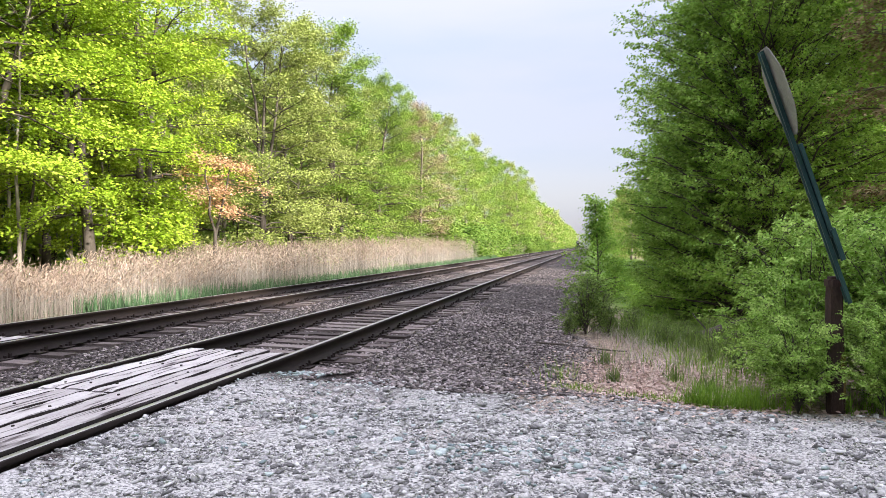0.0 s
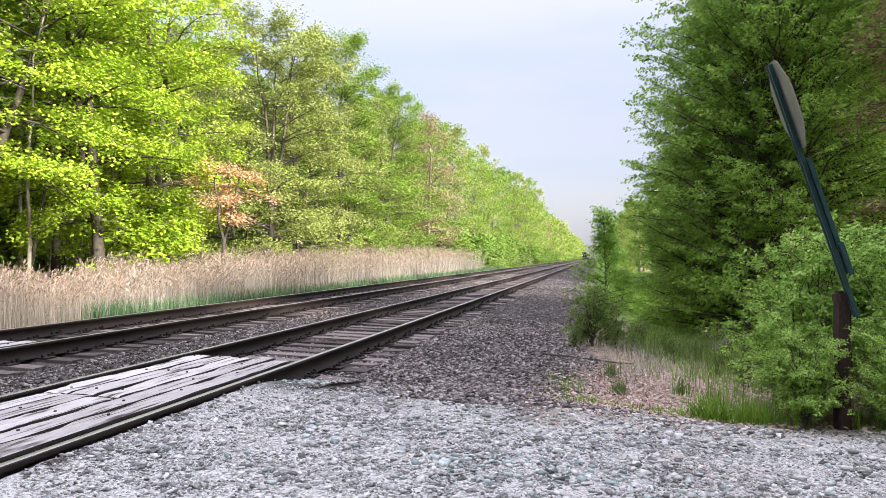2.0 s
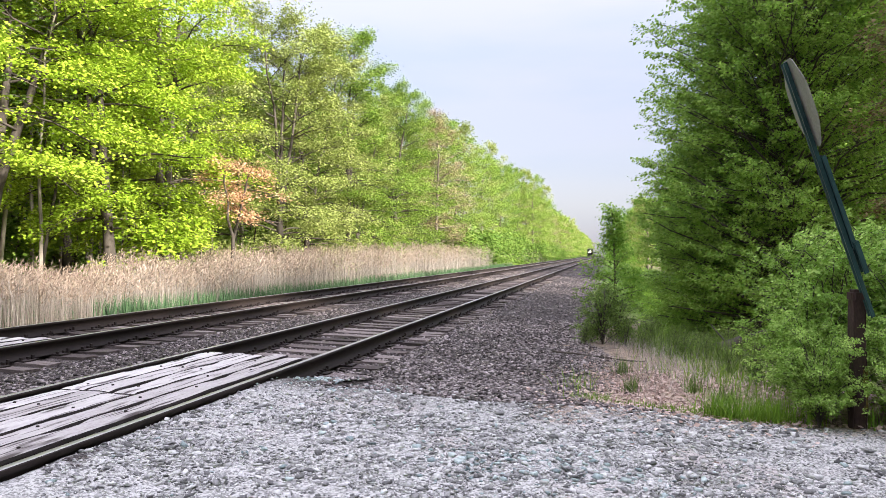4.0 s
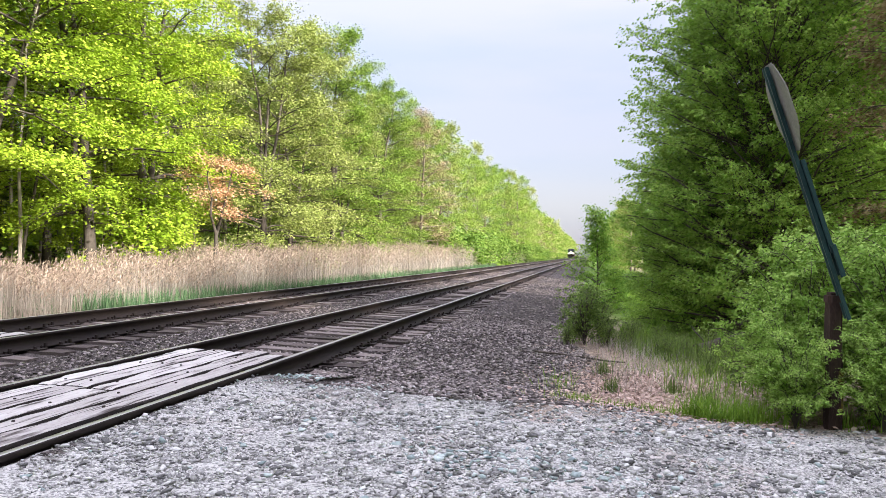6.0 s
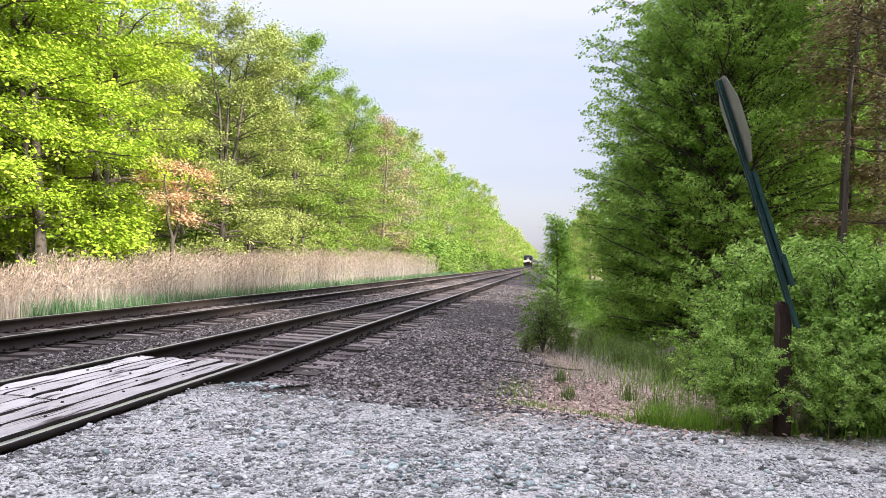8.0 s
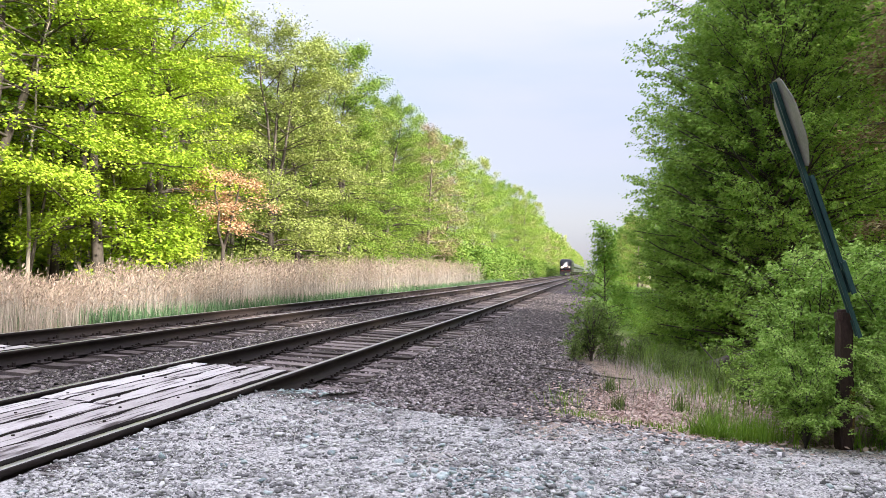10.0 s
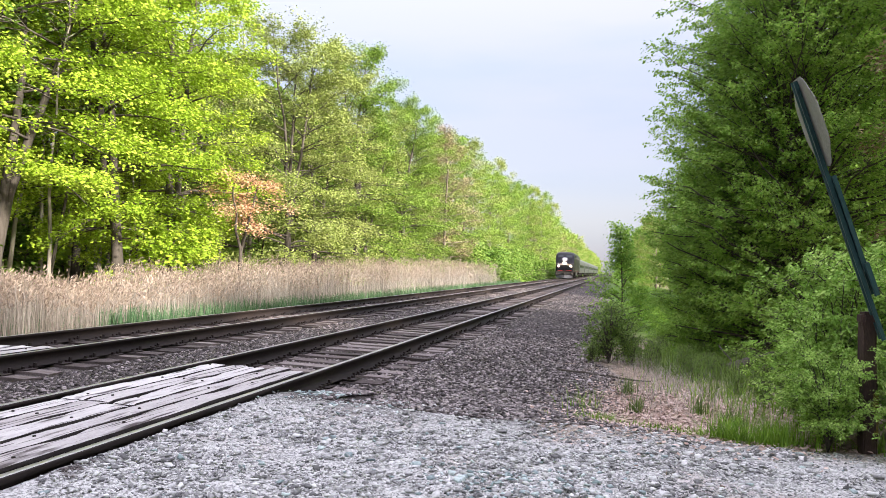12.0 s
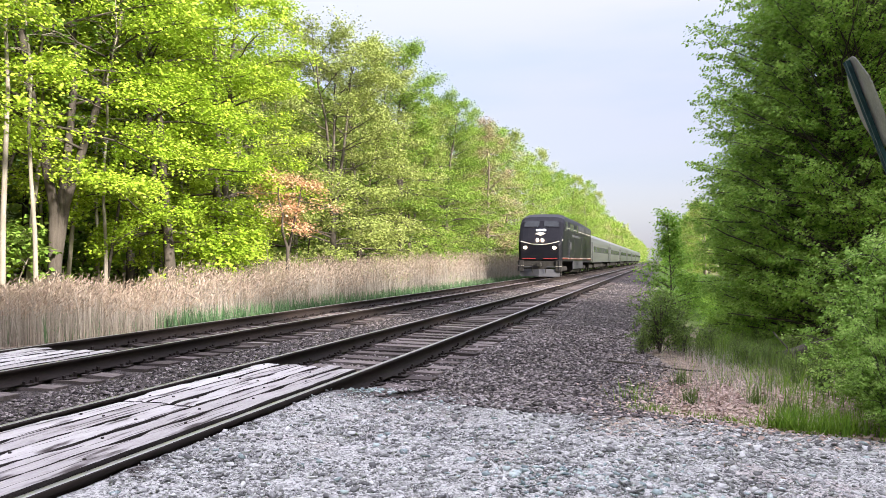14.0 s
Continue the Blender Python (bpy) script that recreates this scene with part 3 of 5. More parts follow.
def crossing(cx, seed, joints, end, label):
    rng = np.random.default_rng(seed)
    ob = tagged(new("timber_crossing"), label, "crossing deck", "timber crossing decks")
    ob.matrix_basis = pose(cx, 0, 0)
    x = -0.655
    for k, w in enumerate((0.27, 0.25, 0.26, 0.25, 0.25)):
        y0 = -6.0
        for y1 in (*joints[k], end + rng.normal(0, 0.06)):
            p_ = part("plank", plank_bmesh(rng, x + 0.009, x + w - 0.009, y0 + 0.014, y1 - 0.014, seed + 10 * k + y0), DECK_WOOD, ob)
            p_.data.materials.append(DECK_GAP_DARK)
            for yb in np.arange(max(y0, 2.5) + 0.25, y1, 1.02):
                bm = bmesh.new()
                bmesh.ops.create_cone(bm, cap_ends=True, segments=7, radius1=0.014, radius2=0.011, depth=0.012, matrix=Matrix.Translation((x + w * rng.uniform(0.3, 0.7), yb + rng.normal(0, 0.04), -0.002)))
                part("spike_head", bm, STEEL_RUST, p_, "rusty spike head")
            y0 = y1
        x += w
    return ob


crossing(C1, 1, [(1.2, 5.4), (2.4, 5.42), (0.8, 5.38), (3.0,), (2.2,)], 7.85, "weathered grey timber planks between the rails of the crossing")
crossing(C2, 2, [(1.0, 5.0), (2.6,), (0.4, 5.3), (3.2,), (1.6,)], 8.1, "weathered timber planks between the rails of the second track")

# ---- woods ----
rngw = np.random.default_rng(77)
FAR_KW = dict(limbs=30, twigs=8, per=52, leaf=0.20, flat=0.20, twig=0, sides=3, tumble=0.7, tufts=2)
DISTANT_KW = dict(limbs=18, twigs=5, per=18, leaf=0.62, flat=0.36, twig=0, sides=3, tumble=0.8, base=0.05, tufts=2)
NEAR_KW = dict(tumble=0.6, leaf=0.125, flat=0.13, el=(0, 50), droop=0.22, tufts=3)
SUNNY = "trees of the sunlit wood"
left_kinds = [
    tree("maple_tree", 101, LEAF_BRIGHT, BARK_DARK, "tall forked maple in bright yellow-green spring leaf", "tree", SUNNY, height=15.4, radius=4.3, base=0.27, limbs=60, twigs=13, per=72, trunk=0.17, stems=3, spread=0.5, fork=0.22, m=pose(-17.6, 17.5, -0.8), **NEAR_KW),
    tree("maple_tree", 102, LEAF_BRIGHT, BARK_DARK, "tall forked maple in bright yellow-green spring leaf", "tree", SUNNY, height=14.6, radius=4.4, base=0.18, limbs=60, twigs=13, per=72, trunk=0.20, stems=2, spread=0.45, fork=0.18, m=pose(-17.4, 22.6, -0.8, 0, 0, 40), **NEAR_KW),
    tree("oak_tree", 103, LEAF_PALE, BARK_DARK, "tall tree in thin pale olive-green spring leaf", "tree", SUNNY, profile=0.35, height=14.4, radius=4.5, base=0.06, limbs=75, twigs=13, per=60, trunk=0.14, stems=3, spread=0.30, fork=0.25, m=pose(-17.2, 36.0, -0.8), **NEAR_KW),
    tree("elm_tree", 104, LEAF_FRESH, BARK_DARK, "tall tree in fresh green leaf down to the reeds", "tree", SUNNY, profile=0.4, height=15.4, radius=4.6, base=0.06, limbs=70, twigs=12, per=66, trunk=0.18, stems=2, spread=0.25, fork=0.35, m=pose(-17.0, 46.0, -0.8), **NEAR_KW),
]
far_kinds = [
    tree("maple_tree", 111, LEAF_MID, BARK, "distant maple in fresh green spring leaf", "tree", SUNNY, height=17, radius=4.6, base=0.06, trunk=0.18, m=pose(-19, 84, -0.8), **FAR_KW),
    tree("oak_tree", 112, LEAF_PALE, BARK, "distant tree in pale olive-green leaf", "tree", SUNNY, height=17.5, radius=4.8, base=0.06, trunk=0.18, m=pose(-19, 90, -0.8), **FAR_KW),
    tree("elm_tree", 113, LEAF_FRESH, BARK, "distant tree in fresh yellow-green leaf", "tree", SUNNY, height=17, radius=4.6, base=0.06, trunk=0.18, m=pose(-19, 96, -0.8), **FAR_KW),
    tree("elm_tree", 114, LEAF_BROWN, BARK, "distant tree with thin reddish-brown young leaves", "tree", SUNNY, height=15.0, radius=3.4, base=0.12, trunk=0.18, m=pose(-15.6, 66, -0.9), limbs=44, twigs=9, per=24, leaf=0.17, flat=0.18),
]
distant_kinds = [tree(nm, 116 + i, lm, BARK_DARK, "tree deep in the wood in spring leaf", "tree", "trees deep in the wood", height=17, radius=4.7, trunk=0.18, m=pose(-30, 12 + 20 * i, -0.8), **DISTANT_KW)
                 for i, (nm, lm) in enumerate((("maple_tree", LEAF_MID), ("oak_tree", LEAF_PALE), ("elm_tree", LEAF_FRESH)))]
for x, y, k, s in [(-18.6, 7, 0, 1.0), (-17.8, 12.5, 0, 0.95), (-17.8, 26.4, 1, 0.93), (-21.5, 32.0, 2, 0.86), (-17.8, 41.0, 2, 0.95), (-18.2, 51.5, 2, 0.90), (-16.4, 55.5, 3, 0.93), (-18.4, 60.5, 3, 0.97), (-18.6, 71.5, 2, 1.02), (-18.6, 77, 3, 1.0),
                   (-22.5, 19.5, 0, 1.0), (-22.5, 26.5, 0, 0.95), (-22.5, 38.0, 3, 0.86), (-22.5, 14.5, 0, 0.95)]:
    c = copy_thing(left_kinds[k], pose(x, y, -0.8, 0, 0, rngw.uniform(0, 360)))
    c.scale = (s, s, s)
y = 102.0
while y < 900:
    k = int(rngw.choice(4, p=(0.26, 0.32, 0.34, 0.08)))
    c = copy_thing(far_kinds[k] if y < 230 or k == 3 else distant_kinds[k], pose(-18.5 + rngw.normal(0, 0.8), y, -0.8, 0, 0, rngw.uniform(0, 360)))
    s = rngw.uniform(0.85, 1.12)
    c.scale = (s, s, s)
    y += 5.0 if y < 230 else 9.0
for y in np.arange(4, 110, 5.0):
    for x in (-26.0, -29.5, -35):
        c = copy_thing(distant_kinds[rngw.integers(0, 3)], pose(x + rngw.normal(0, 0.8), y + rngw.normal(0, 1.2), -0.8, 0, 0, rngw.uniform(0, 360)))
        c.scale = (0.86, 0.86, 0.86) if x > -27 else (0.95, 0.95, 0.95)

# slim trunks inside the wood
thin = tree("young_tree", 121, LEAF_MID, BARK_PALE, "slim pale trunk with few leaves in the wood", "tree", "slim trunks in the wood", height=13, radius=1.6, base=0.55, limbs=16, twigs=5, per=8, leaf=0.2, trunk=0.08, m=pose(-19.5, 15.6, -0.8))
for x, y, s in [(-16.4, 14.6, 1.0), (-16.9, 16.2, 0.9), (-17.2, 13.2, 1.0), (-17.0, 18.9, 0.8), (-20, 13, 0.9), (-19.6, 18.4, 1.1), (-20.6, 21, 1.0), (-21.4, 23.4, 1.0), (-19.8, 24.6, 0.8), (-20.8, 28.5, 1.0), (-22, 17, 0.9), (-25, 20, 1.0), (-26, 26, 1.1), (-25, 31, 1.0), (-20.5, 34.5, 0.9), (-26, 15, 1.1), (-24, 23, 1.0), (-27, 22, 1.0), (-24.5, 28.5, 0.8), (-21, 10, 1.0), (-24, 11.5, 1.0)]:
    copy_thing(thin, pose(x, y, -0.8, rngw.normal(0, 2), rngw.normal(0, 2), rngw.uniform(0, 360))).scale = (s, s, s)
dark_thin = tree("young_tree", 122, LEAF_WOOD, BARK_DARK, "slim dark trunk standing in the wood", "tree", "slim dark trunks", height=12, radius=1.6, base=0.5, limbs=16, twigs=5, per=10, leaf=0.10, trunk=0.075, m=pose(5.0, 13.4, -0.7))
for x, y, s in [(5.6, 15.0, 1.0), (6.4, 14.2, 0.8), (4.6, 12.2, 0.7), (7.0, 16.5, 1.1), (7.6, 13.8, 1.0), (6.2, 18.5, 1.0), (8.4, 17.5, 1.1)]:
    copy_thing(dark_thin, pose(x, y, -0.9, rngw.normal(0, 2), rngw.normal(0, 2), rngw.uniform(0, 360))).scale = (s, s, s)
for i in range(34):
    s = rngw.uniform(0.6, 1.0)
    copy_thing(dark_thin, pose(rngw.uniform(-26, -18.5), 13 + i * 0.95 + rngw.normal(0, 0.4), -0.9, rngw.normal(0, 2.5), rngw.normal(0, 2.5), rngw.uniform(0, 360))).scale = (s, s, s)
# red-leaved small tree
tree("red_maple", 131, LEAF_RED, BARK_DARK, "small maple with salmon-red young leaves", "tree", height=5.6, radius=1.15, base=0.63, limbs=16, twigs=8, per=34, leaf=0.10, flat=0.13, trunk=0.09, stems=2, spread=0.5, fork=0.45, el=(-22, 25), vary=(0.4, 1.2), m=pose(-14.3, 25.7, -0.9))
# bare-topped tree behind
tree("bare_tree", 132, LEAF_PALE, BARK_PALE, "tall grey tree almost without leaves", "tree", height=18, radius=3.6, base=0.4, limbs=46, twigs=12, per=3, leaf=0.14, el=(25, 70), trunk=0.16, bare=0.75, m=pose(-24, 44.5, -0.8))
# undergrowth on the sunlit side
under = tree("shrub", 133, LEAF_BRIGHT, BARK, "bright green undergrowth shrub at the wood's edge", "shrub", "undergrowth", height=2.8, radius=1.6, base=0.05, limbs=30, twigs=6, per=14, leaf=0.19, flat=0.13, trunk=0.03, stems=3, twig=0, m=pose(-16.6, 23.8, -0.9))
under2 = tree("shrub", 134, LEAF_MID, BARK, "green undergrowth shrub in the wood", "shrub", "undergrowth", height=2.6, radius=1.7, base=0.05, limbs=30, twigs=6, per=14, leaf=0.19, flat=0.13, trunk=0.03, stems=3, twig=0, m=pose(-19, 17, -0.9))
for i in range(15):
    y = 8 + i * 5.2 + rngw.normal(0, 0.5)
    c = copy_thing((under, under2)[int(rngw.uniform() < 0.75)], pose(-19.0 - abs(rngw.normal(0, 2.2)), y, -0.9, 0, 0, rngw.uniform(0, 360)))
    s = rngw.uniform(0.6, 1.1)
    c.scale = (s, s, s)
hedge = tree("shrub", 135, LEAF_MID, BARK, "rounded light green bush beside the far track", "shrub", "bushes beside the track", height=2.9, radius=2.6, base=0.04, limbs=32, twigs=7, per=14, leaf=0.30, flat=0.2, trunk=0.03, stems=4, twig=0, m=pose(-14.3, 70, -0.9))
for y in (74, 79, 84, 90, 97, 104, 112, 121, 150, 165, 180, 200, 220, 245):
    c = copy_thing(hedge, pose(-14.2 + rngw.normal(0, 0.5), y, -0.9, 0, 0, rngw.uniform(0, 360)))
    s = rngw.uniform(0.85, 1.2)
    c.scale = (s, s, s)

# thicket that closes the wood behind the trunks
for y in np.arange(-2, 120, 4.6):
    c = copy_thing(hedge, pose(-39 + rngw.normal(0, 1.2), y, -1.0, 0, 0, rngw.uniform(0, 360)))
    c.scale = (1.5, 1.5, 2.4)

# ---- dark wood on the other side ----
beech = tree("hornbeam_tree", 201, LEAF_WOOD, BARK_DARK, "hornbeam with layered dark green sprays to the ground", "tree", "trees of the shaded wood", height=9.6, radius=3.05, base=0.02, limbs=300, twigs=9, per=58, leaf=0.064, flat=0.035, twig=0.003, sides=3, el=(12, 44), droop=0.05, tumble=0.5, hang=0.45, tufts=12, trunk=0.08, stems=2, spread=0.2, fork=0.1, shape=((0, 0.08, 0.3, 0.6, 0.8, 1), (0.9, 1.0, 1.0, 0.95, 0.72, 0.3)), vary=(0.80, 1.0), m=pose(3.75, 15.8, -0.9))
beech2 = tree("hornbeam_tree", 202, LEAF_WOOD, BARK_DARK, "tall hornbeam with dark green layered leaves", "tree", "trees of the shaded wood", height=13.5, radius=3.6, base=0.16, limbs=64, twigs=12, per=34, leaf=0.10, flat=0.07, twig=0.005, sides=4, el=(8, 45), droop=0.12, tumble=0.5, hang=0.4, tufts=5, trunk=0.14, profile=0.5, m=pose(6.4, 21, -0.9))
brown = tree("oak_tree", 203, LEAF_BROWN, BARK_DARK, "oak with brownish young leaves in the shaded wood", "tree", "trees of the shaded wood", height=12, radius=2.0, base=0.2, limbs=66, twigs=11, per=56, leaf=0.075, flat=0.07, el=(10, 60), trunk=0.055, twig=0.004, m=pose(5.45, 12.2, -0.5))
# the one at (12.4, 11.5) is out of view, added to block the sun
for x, y, k, s in [(4.6, 18.4, beech, 1.12), (3.3, 17.0, beech, 0.8), (2.45, 18.8, beech, 0.55), (12.4, 11.5, beech2, 1.0), (8.2, 26.5, beech2, 1.0), (10.2, 20.0, beech2, 0.95), (13.5, 26, beech2, 1.0), (14.0, 18, brown, 1.0), (6.6, 13.6, brown, 0.95)]:
    c = copy_thing(k, pose(x, y, -1.0, 0, 0, rngw.uniform(0, 360)))
    c.scale = (s, s, s)
dark_far = tree("elm_tree", 204, LEAF_WOOD, BARK_DARK, "tree in dark green leaf along the ditch", "tree", "trees of the shaded wood", height=13, radius=3.8, base=0.05, trunk=0.16, m=pose(10.0, 36, -1.0), **FAR_KW)
# crown kept dense so its unseen copies hold the sun off the road
dark_distant = tree("elm_tree", 206, LEAF_WOOD, BARK_DARK, "tree deep in the shaded wood", "tree", "trees of the shaded wood", height=13, radius=4.2, trunk=0.16, m=pose(17.0, 40, -1.0), **dict(DISTANT_KW, tufts=10, per=30))
pale_far = tree("elm_tree", 205, LEAF_PALE, BARK, "tree in pale green leaf along the ditch", "tree", "trees of the shaded wood", height=11, radius=3.4, base=0.05, trunk=0.14, m=pose(8.8, 62, -1.0), **FAR_KW)
y = 44.0
while y < 900:
    c = copy_thing((dark_far, pale_far)[int(rngw.uniform() < 0.55)] if y < 200 else dark_distant, pose((10.5 if y < 120 else 7.4) + rngw.normal(0, 0.6), y, -1.0, 0, 0, rngw.uniform(0, 360)))
    s = rngw.uniform(0.8, 1.05)
    c.scale = (s, s, s)
    y += 6.0 if y < 200 else 12.0
# wood goes on; rows behind and beside the camera are unseen, added for shade
for x in (9.5, 13.0, 17.5, 30.0):
    for y in np.arange(-42, 100, 4.2):
        if y < 3.5 or (x > 12 and y < 6.5) or (x > 14.5 and (y < 4 or y > 34)):
            copy_thing(dark_distant, pose(x + rngw.normal(0, 0.8), y + rngw.normal(0, 1), -0.6 if y < 5 else -1.0, 0, 0, rngw.uniform(0, 360)))
for x in np.arange(-16, 10, 5.5):
    copy_thing(dark_distant, pose(x, -45 + rngw.normal(0, 2), -0.5, 0, 0, rngw.uniform(0, 360)))
for y in np.arange(-40, 4, 6.0):
    copy_thing(distant_kinds[0], pose(-19, y, -0.7, 0, 0, rngw.uniform(0, 360)))
# trees that close the distance
for x in np.arange(-60, 70, 7.5):
    copy_thing(distant_kinds[rngw.integers(0, 3)], pose(x, 960 + rngw.normal(0, 8), -1.0, 0, 0, rngw.uniform(0, 360)))

# shrubs round the sign and along the ditch
def cane_bush(name, seed, leaf_mat, label, category, group, height, radius, canes, shoots, per, leaf, m):
    """Arching canes from one root, with side shoots that carry tufts of small leaves."""
    rng, wood, crown = np.random.default_rng(seed), Soup(), Soup()
    s = np.linspace(0, 1, 8)
    for i in range(canes):
        az = i * 2.39996 + rng.normal(0, 0.5)
        reach, top = radius * rng.uniform(0.35, 1.1), height * rng.uniform(0.55, 1.08)
        if i % 3 == 0:
            top *= rng.uniform(0.35, 0.8)
        out = reach * s ** 1.35
        up = top * np.sin(np.pi * s * rng.uniform(0.5, 0.74)) ** 0.9
        pts = np.stack([np.cos(az) * out, np.sin(az) * out, up - 0.03], 1) + np.cumsum(rng.normal(0, 0.012, (8, 3)), 0) * s[:, None]
        tube(wood, pts, 0.007 * (1 - 0.8 * s) + 0.001, 4)
        for j in range(shoots):
            q = 0.22 + 0.8 * (j + rng.uniform(0, 1)) / shoots
            p0 = np.array([np.interp(q, s, pts[:, c]) for c in range(3)])
            ta, te = az + rng.normal(0, 1.1), rng.normal(0.35, 0.4)
            tl = rng.uniform(0.07, 0.22) * height / 1.4
            td = np.array([np.cos(ta) * np.cos(te), np.sin(ta) * np.cos(te), np.sin(te)])
            tube(wood, [p0, p0 + td * tl * 0.5, p0 + td * tl - np.array([0, 0, 0.15 * tl])], [0.002, 0.0015, 0.0008], 3)
            n_ = max(4, int(per * rng.uniform(0.5, 1.5)))
            f = rng.uniform(0.15, 1.1, n_)
            side = np.where(np.arange(n_) % 2, 1, -1) * rng.uniform(0.4, 1.4, n_)
            pos = p0 + f[:, None] * tl * td + rng.normal(0, leaf * 0.55, (n_, 3))
            dd = np.stack([np.cos(ta + side), np.sin(ta + side), rng.normal(-0.35, 0.4, n_)], 1)
            nn = rng.normal(0, 0.6, (n_, 3)) + np.array([0, 0, 1.0])
            ln = leaf * rng.uniform(0.6, 1.3, n_)
            leaves(crown, pos, dd, nn, ln, ln * rng.uniform(0.27, 0.36, n_))
    ob = tagged(new(name), label, category, group)
    put("branchwork", wood.mesh("branchwork", [BARK_DARK], True), ob)
    put("foliage", crown.mesh("foliage", [leaf_mat]), ob)
    ob.matrix_basis = m
    return ob


bush = cane_bush("rose_bush", 211, LEAF_SHRUB, "dense arching rose bush in fresh green leaf by the sign post", "shrub", "bushes by the sign", 1.45, 0.78, 64, 10, 26, 0.038, pose(2.15, 7.75, -0.16))
bush2 = cane_bush("rose_bush", 215, LEAF_SHRUB, "dense arching rose bush in fresh green leaf by the sign post", "shrub", "bushes by the sign", 1.5, 0.72, 58, 10, 26, 0.040, pose(2.85, 7.3, -0.16))
for k, x, y, s, r in [(0, 1.94, 7.6, 0.8, 90), (1, 1.84, 7.05, 0.46, 0), (0, 3.25, 7.45, 1.15, 200), (1, 3.75, 7.3, 1.05, 30), (0, 4.3, 7.8, 1.2, 140), (1, 2.5, 8.0, 1.08, 260), (0, 3.0, 8.6, 1.2, 310), (0, 2.62, 6.8, 0.62, 300), (1, 2.8, 6.85, 0.66, 10), (0, 1.86, 7.2, 0.66, 70), (0, 3.3, 6.9, 0.6, 120), (1, 4.0, 6.95, 0.6, 170), (1, 2.46, 6.6, 0.55, 200), (0, 1.80, 6.72, 0.56, 250)]:
    copy_thing((bush, bush2)[k], pose(x, y, -0.16, 0, 0, r)).scale = (s, s, s)
low = cane_bush("shrub", 212, LEAF_WEED, "low weedy green shrub at the ballast's edge", "shrub", "low shrubs along the ditch", 0.95, 0.42, 34, 7, 13, 0.042, pose(-0.02, 12.5, float(ground_z(-0.02, 12.5)) - 0.02))
for x, y, s in [(0.22, 13.0, 0.8), (-0.22, 12.9, 0.6), (0.35, 12.3, 0.5), (-0.3, 12.2, 0.4), (0.75, 12.8, 0.5), (0.62, 12.2, 0.32), (1.1, 11.7, 0.36), (1.45, 11.3, 0.34), (1.15, 10.9, 0.36), (1.5, 12.2, 0.4), (0.9, 14.5, 0.5), (2.0, 12.6, 0.5), (2.4, 13.6, 0.6), (1.6, 10.0, 0.35), (1.35, 14.2, 0.45), (1.75, 9.1, 0.4), (1.9, 15.6, 0.6), (0.1, 20, 0.9), (0.3, 17, 0.6)]:
    copy_thing(low, pose(x, y, float(ground_z(x, y)) - 0.02, 0, 0, rngw.uniform(0, 360))).scale = (s, s, s)
sap = tree("sapling", 213, LEAF_WOOD, BARK_DARK, "young tree with sparse dark leaves beside the ballast", "tree", height=3.5, radius=1.15, base=0.03, limbs=44, twigs=8, per=18, twig=0.004, leaf=0.085, flat=0.08, hang=0.4, tumble=0.7, el=(15, 60), trunk=0.03, shape=((0, 0.2, 0.45, 0.6, 1), (0.8, 1.0, 0.7, 0.3, 0.12)), m=pose(0.35, 25, -0.7))
copy_thing(sap, pose(0.95, 26.5, -0.8, 0, 0, 120)).scale = (0.8, 0.8, 0.45)


# ---- reeds, grasses, leaf litter ----
def blades(name, label, category, mat, seed, xy, h_lo, h_hi, width, lean=0.15, z_off=0.0, tip=0.15, grow_far=False):
    rng = np.random.default_rng(seed)
    n = len(xy)
    z = ground_z(xy[:, 0], xy[:, 1]) + z_off
    p = np.stack([xy[:, 0], xy[:, 1], z], 1)
    h = rng.uniform(h_lo, h_hi, n)
    if grow_far:
        h *= np.interp(xy[:, 1], [10, 15, 25, 50, 90], [0.95, 1.1, 1.6, 2.05, 2.2])
        h *= 1 + 0.10 * np.sin(xy[:, 1] * 1.1 + xy[:, 0]) + 0.08 * np.sin(xy[:, 1] * 2.7 - 2 * xy[:, 0])
    a, b = rng.uniform(0, 2 * np.pi, n), np.abs(rng.normal(0, lean, n))
    off = np.stack([np.cos(a) * b * h, np.sin(a) * b * h, h], 1)
    midp = p + off * np.array([0.35, 0.35, 0.55])
    wv = np.stack([-np.sin(a), np.cos(a), np.zeros(n)], 1) * (width * rng.uniform(0.6, 1.4, n))[:, None]
    V = np.stack([p - wv, p + wv, midp + wv * 0.8, midp - wv * 0.8, p + off + wv * tip, p + off - wv * tip], 1)
    k = np.arange(n)[:, None] * 6
    F = np.concatenate([k + np.array([[0, 1, 2, 3]]), k + np.array([[3, 2, 4, 5]])])
    ob = tagged(new(name, np_mesh(name, V.reshape(-1, 3), F, [mat])), label, category, kind="stuff")
    return ob, p + off


p = np.concatenate([spots(31, 42000, -16.8, -11.7, 8, 76, 1.5), spots(32, 1500, -16, -12.4, 120, 190), spots(39, 1800, -15.8, -12.0, 70, 98)])
reed, tips = blades("reed_bed", "tall dry tan reeds standing in the marsh", "reeds", BLADE_DRY, 41, p, 0.6, 1.15, 0.0042, 0.08, grow_far=True)
blades("bent_reeds", "bent and broken dry reed stalks", "reeds", BLADE_DRY, 49, spots(38, 7000, -16.8, -11.6, 8, 76, 1.5), 0.5, 1.0, 0.005, 0.45, grow_far=True)
soup = Soup()
rng = np.random.default_rng(43)
pick = tips[rng.uniform(0, 1, len(tips)) < 0.34]
